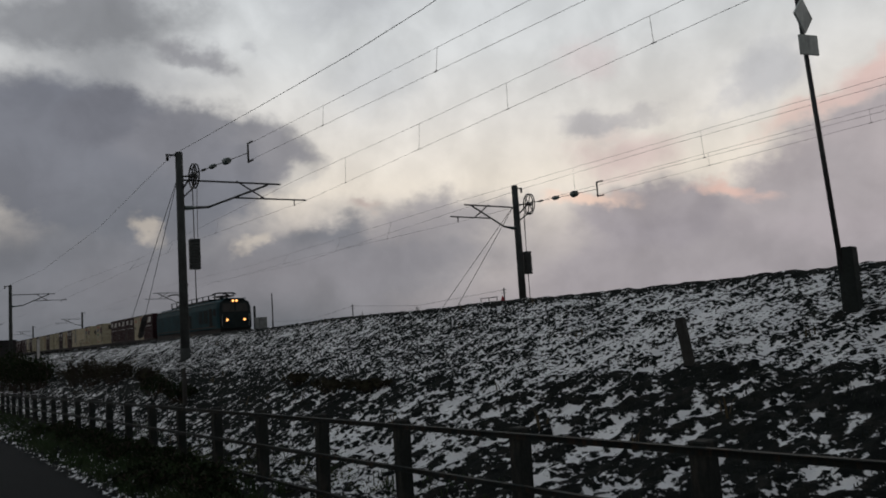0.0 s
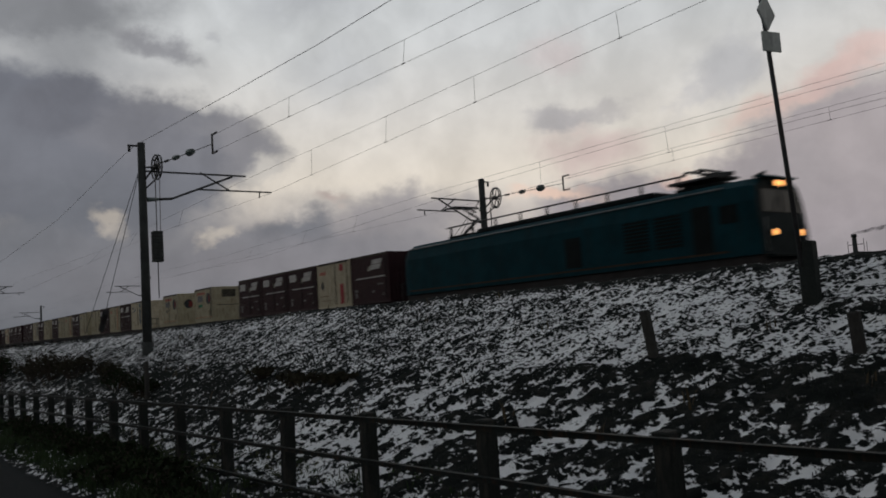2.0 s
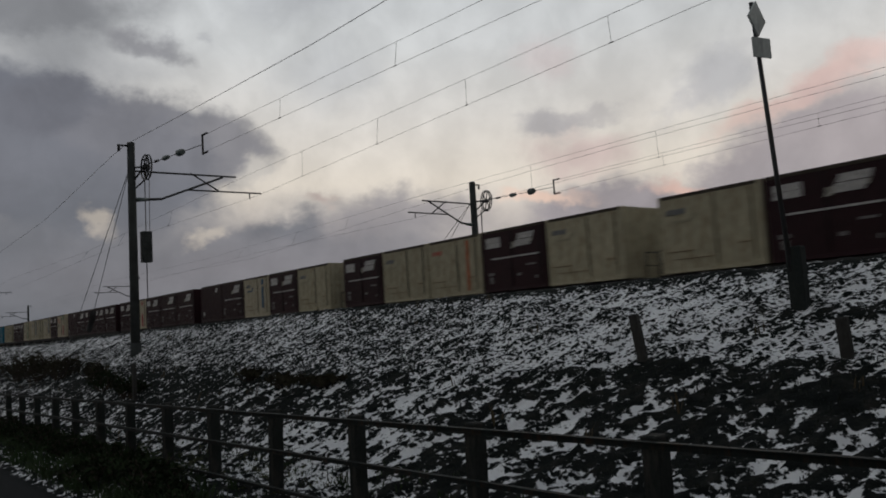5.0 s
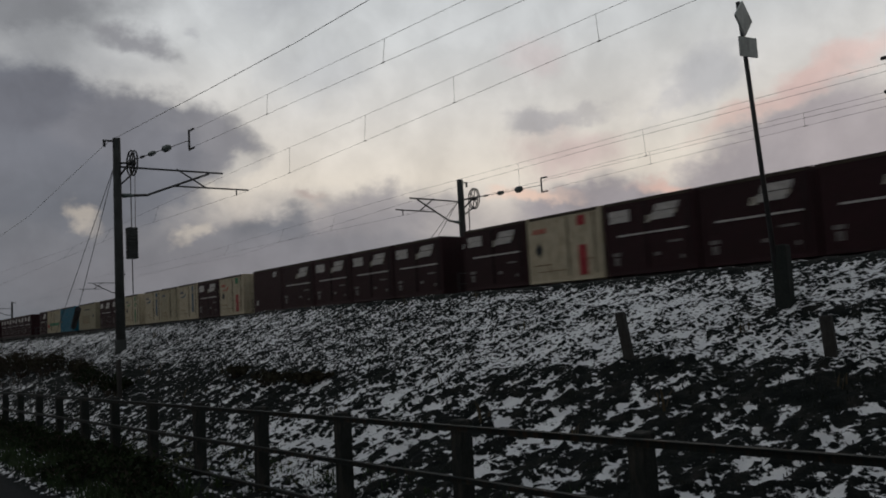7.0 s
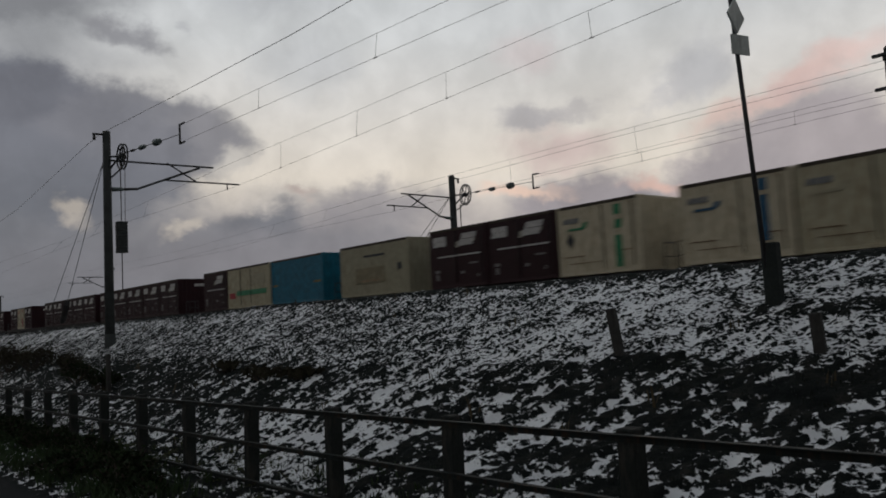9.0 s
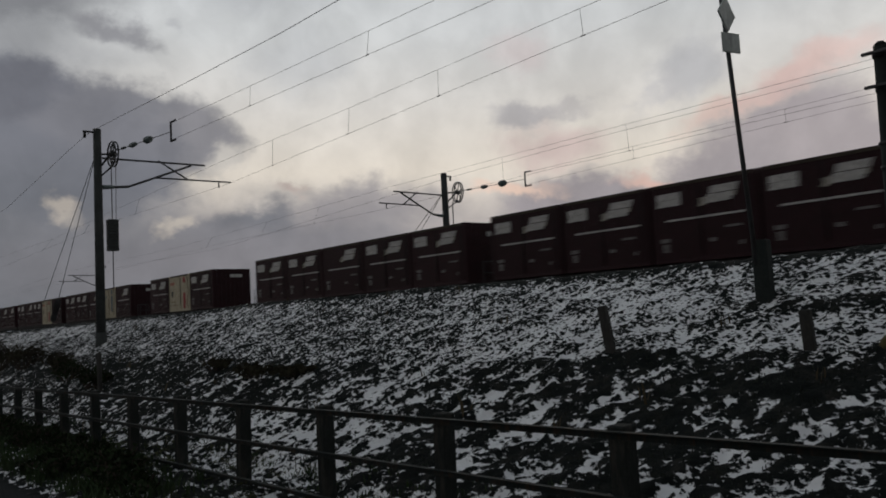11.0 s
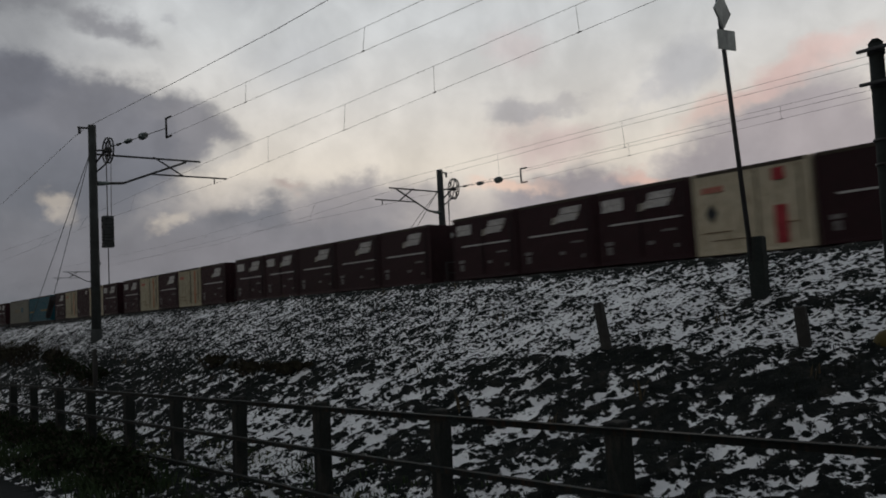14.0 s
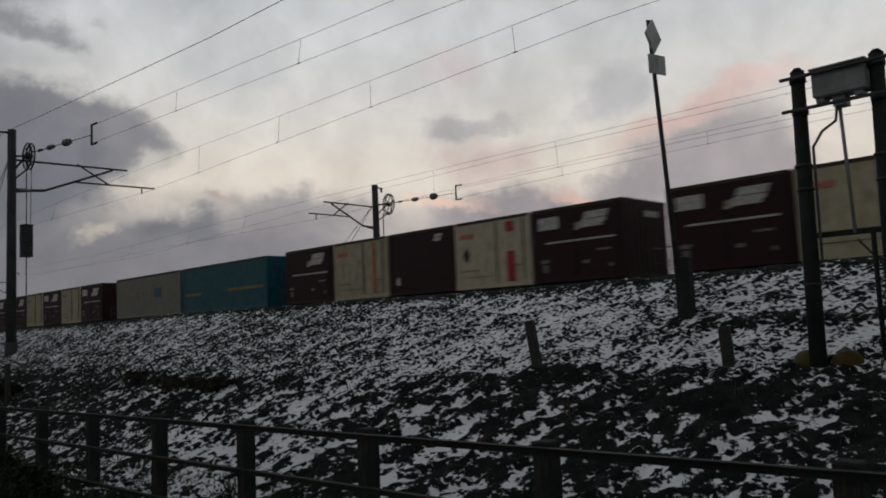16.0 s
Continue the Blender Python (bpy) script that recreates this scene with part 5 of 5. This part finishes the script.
for i, (sx, sy, wide, high) in enumerate(((-49, 6.6, 2.0, 1.7), (-53, 6.4, 2.4, 2.1), (-58, 6.3, 2.6, 2.2), (-64, 6.2, 3.0, 2.3), (-70, 6.1, 3.0, 2.4))):
    shrub(sx, sy, wide, high, LEAF_DARK, "dense dark evergreen shrub at the embankment foot", 40 + i, 1500)
for i, (sx, sy, wide, high) in enumerate(((-33.5, 7.2, 1.3, 0.9), (-37, 7.1, 1.6, 1.1), (-41, 7.0, 1.5, 1.0), (-29, 7.3, 0.9, 0.5))):
    shrub(sx, sy, wide, high, LEAF_BROWN, "brown withered shrub on the snowy slope", 60 + i, 700)
for i, (sx, sy, wide, high) in enumerate(((-22.5, 6.5, 0.8, 0.5), (-25.5, 6.7, 0.9, 0.5))):
    shrub(sx, sy, wide, high, LEAF_DARK, "low dark shrub on the snowy slope", 70 + i, 700)
for i, (sx, sy, wide, high) in enumerate(((-14.2, 7.15, 0.75, 0.22), (-12.9, 7.25, 0.55, 0.18), (-16.4, 7.3, 0.6, 0.2))):
    shrub(sx, sy, wide, high, LEAF_BROWN, "flat brown tussock on the snowy slope", 80 + i, 700)
for i in range(14):
    sx = -10.5 - 1.25 * i
    shrub(sx, (3.95 if sx < -14 else 3.45) + 0.25 * math.sin(2.3 * i), 0.75, 0.28 + 0.06 * math.sin(1.7 * i), LEAF_DARK, "low dark weeds on the lane verge", 100 + i, 600)


def bare_tree(x, y, high, seed):
    rng = random.Random(seed)
    t = root("bare_tree", pose(x, y, land(x, y)), "distant bare winter tree behind the embankment", "tree", "far trees")
    part("trunk", tube(bmesh.new(), (0, 0, -0.2), (0, 0, high * 0.4), 0.22, 0.15, 8), TWIG, t)
    bm = bmesh.new()
    def grow(p, d, length, r, depth):
        q = p + d * length
        path_tube(bm, [p, q], r, 3)
        if depth:
            for _ in range(4):
                e = (d + Vector((rng.gauss(0, 0.55), rng.gauss(0, 0.55), rng.gauss(0.1, 0.35)))).normalized()
                grow(p.lerp(q, rng.uniform(0.5, 1)), e, length * rng.uniform(0.55, 0.8), max(0.02, r * 0.6), depth - 1)
    for _ in range(6):
        grow(Vector((0, 0, high * 0.36)), Vector((rng.gauss(0, 0.5), rng.gauss(0, 0.5), 1)).normalized(), high * 0.25, 0.09, 3)
    part("crown", bm, TWIG, t)


for i, (k, d, h) in enumerate(((-1.60, 118, 8.6), (-1.56, 121, 9.4), (-1.70, 125, 9.0), (-1.53, 116, 8.0))):
    bare_tree(k * d, d, h + 2.0, 200 + i)


def utility_pole(x, y, top, label):
    u = root("utility_pole", pose(x, y, 0), label, "utility pole", "far utility poles")
    part("pole", tube(bmesh.new(), (0, 0, land(x, y) - 0.3), (0, 0, top), 0.17, 0.12, 10), CONCRETE, u)
    for dz in (0.4, 1.0):
        part("cross_arm", box(bmesh.new(), -0.7, 0.7, -0.05, 0.05, top - dz - 0.05, top - dz + 0.05), STEEL, u)


utility_pole(-186, 100, EYE + 8.4, "distant concrete utility pole with two cross arms")
utility_pole(-250, 104, EYE + 7.2, "distant concrete utility pole with cross arms")
utility_pole(-120, 98, EYE + 7.4, "distant concrete utility pole beyond the tracks")
wire("power_line", [rel(-250, 104, 6.6), rel(-218, 102, 5.6), rel(-186, 100, 7.9), rel(-153, 99, 6.0), rel(-120, 98, 7.0)], 0.03, "sagging far power line")

post = tagged(new("signal_post", mesh_of("signal_post", tube(bmesh.new(), rel(-72, 30, -0.6), rel(-72, 30, 4.66), 0.07, 0.06, 8), STEEL)), "thin steel lineside post beyond the tracks", "post")
cab = root("lineside_cabinet", pose(-74.5, 29.8, RAIL_Z - 0.4), "grey lineside cabinet beside a short post", "cabinet")
part("body", box(bmesh.new(), -0.6, 0.6, -0.4, 0.4, -0.3, 2.75, 0.03), BOX_GREY, cab)
part("door", box(bmesh.new(), -0.5, 0.5, -0.42, -0.405, 0.2, 2.6, 0.01), BOX_GREY, cab)
part("mast_stub", tube(bmesh.new(), (-1.6, 0, -0.3), (-1.6, 0, 3.95), 0.14, 0.12, 8), CONCRETE, cab)
warn = root("warning_sign", pose(-1.229 * 34, 34, 0), "small red triangular warning sign on a post", "sign")
part("post", tube(bmesh.new(), (0, 0, land(-42, 34) - 0.2), (0, 0, EYE + 2.0), 0.03, sides=6), STEEL, warn)
part("plate", poly(bmesh.new(), [(-0.35, EYE + 1.5), (0.35, EYE + 1.5), (0, EYE + 2.1)], -0.05, -0.035), RED, warn)
rail = root("hand_rail", pose(-1.275 * 34, 34, 0), "low steel hand rail beyond the tracks", "railing")
for dx in (-0.9, 0.0, 0.9):
    part("upright", tube(bmesh.new(), (dx, 0, land(-43, 34) - 0.2), (dx, 0, EYE + 2.02), 0.03, sides=6), STEEL, rail)
part("top_bar", tube(bmesh.new(), (-0.95, 0, EYE + 2.02), (0.95, 0, EYE + 2.02), 0.03, sides=6), STEEL, rail)


def far_chimney():
    """A works chimney with two thin guard poles, and its plume in still puffs."""
    x, y, top = -127.0, 271.8, EYE + 19.8
    c = root("factory_chimney", pose(x, y, 0), "distant grey factory chimney between two thin poles", "chimney")
    part("stack", tube(bmesh.new(), (0, 0, -1), (0, 0, top - 1.0), 0.95, 0.7, 12), CONCRETE, c)
    part("rim", tube(bmesh.new(), (0, 0, top - 1.0), (0, 0, top), 0.95, 0.85, 12), CONCRETE, c)
    for d, h in ((-2.6, 2.2), (2.7, 1.6), (3.6, 2.8)):
        part("guard_pole", tube(bmesh.new(), (d, 0.6, -1), (d, 0.6, top - h), 0.12, 0.1, 6), STEEL, c)
    part("gantry", box(bmesh.new(), -2.6, 2.7, 0.55, 0.65, top - 3.6, top - 3.4), STEEL, c)
    m = bpy.data.materials.new("thin_smoke")
    m.use_nodes = True
    k = Nodes(m.node_tree)
    clear, grey = k.add("ShaderNodeBsdfTransparent"), k.add("ShaderNodeBsdfDiffuse")
    grey.inputs["Color"].default_value = (0.22, 0.20, 0.22, 1)
    both = k.add("ShaderNodeMixShader")
    k.put(both.inputs[0], k.ramp(k.noise(k.add("ShaderNodeTexCoord").outputs["Object"], 0.4, 4.0, 0.6), 0.35, 0.7, 0.0, 0.3))
    k.put(both.inputs[1], clear.outputs[0])
    k.put(both.inputs[2], grey.outputs[0])
    k.put(k.add("ShaderNodeOutputMaterial").inputs["Surface"], both.outputs[0])
    plume = root("smoke_plume", pose(x, y, top), "thin grey smoke drifting from a far chimney", "smoke")
    rng = random.Random(9)
    for i in range(9):
        bm = bmesh.new()
        bmesh.ops.create_icosphere(bm, subdivisions=2, radius=1.0)
        for v in bm.verts:
            v.co *= 1 + rng.uniform(-0.12, 0.12)
        bmesh.ops.transform(bm, matrix=pose(1.0 + 1.25 * i, 0.3 * i, 0.25 + 0.16 * i + rng.uniform(-0.1, 0.2), 0, -9, 0) @ Matrix.Diagonal((1.7, 0.9, 0.42 + 0.05 * i, 1)), verts=bm.verts)
        for face in bm.faces:
            face.smooth = True
        part("puff", bm, m, plume)


far_chimney()
white = tagged(new("marker_board", mesh_of("marker_board", box(bmesh.new(), -7.4 * 9.8 - 0.05, -7.4 * 9.8 + 0.05, 9.7, 9.9, EYE - 0.1, EYE + 1.5, 0.01), LOGO_WHITE)), "white lineside marker post on the crest", "marker post")
hut = root("equipment_hut", pose(-9.7 * 9.4, 9.4, EYE - 0.2), "dark lineside equipment hut on the crest", "hut")
part("wall", box(bmesh.new(), -0.9, 0.9, -0.8, 0.8, -0.5, 2.0, 0.03), UNDER, hut)
part("roof", box(bmesh.new(), -1.0, 1.0, -0.9, 0.9, 2.003, 2.12, 0.03), UNDER, hut)


def motions():
    for thing, m in MOVING:
        rows = []
        for t, e in ((0.0, 2.1), (1.0, 1.2), (2.0, 0.45), (4.0, -0.85), (6.5, -1.35), (8.0, -1.75), (9.2, -1.8), (11.3, -0.95), (12.2, -0.2), (13.4, 0.05), (14.2, 0.1), (15.0, 0.6), (16.0, 1.6)):
            rows.append((t, Matrix.Translation((SPEED * t + e, 0, 0)) @ m))
        walk(thing, rows)


motions()
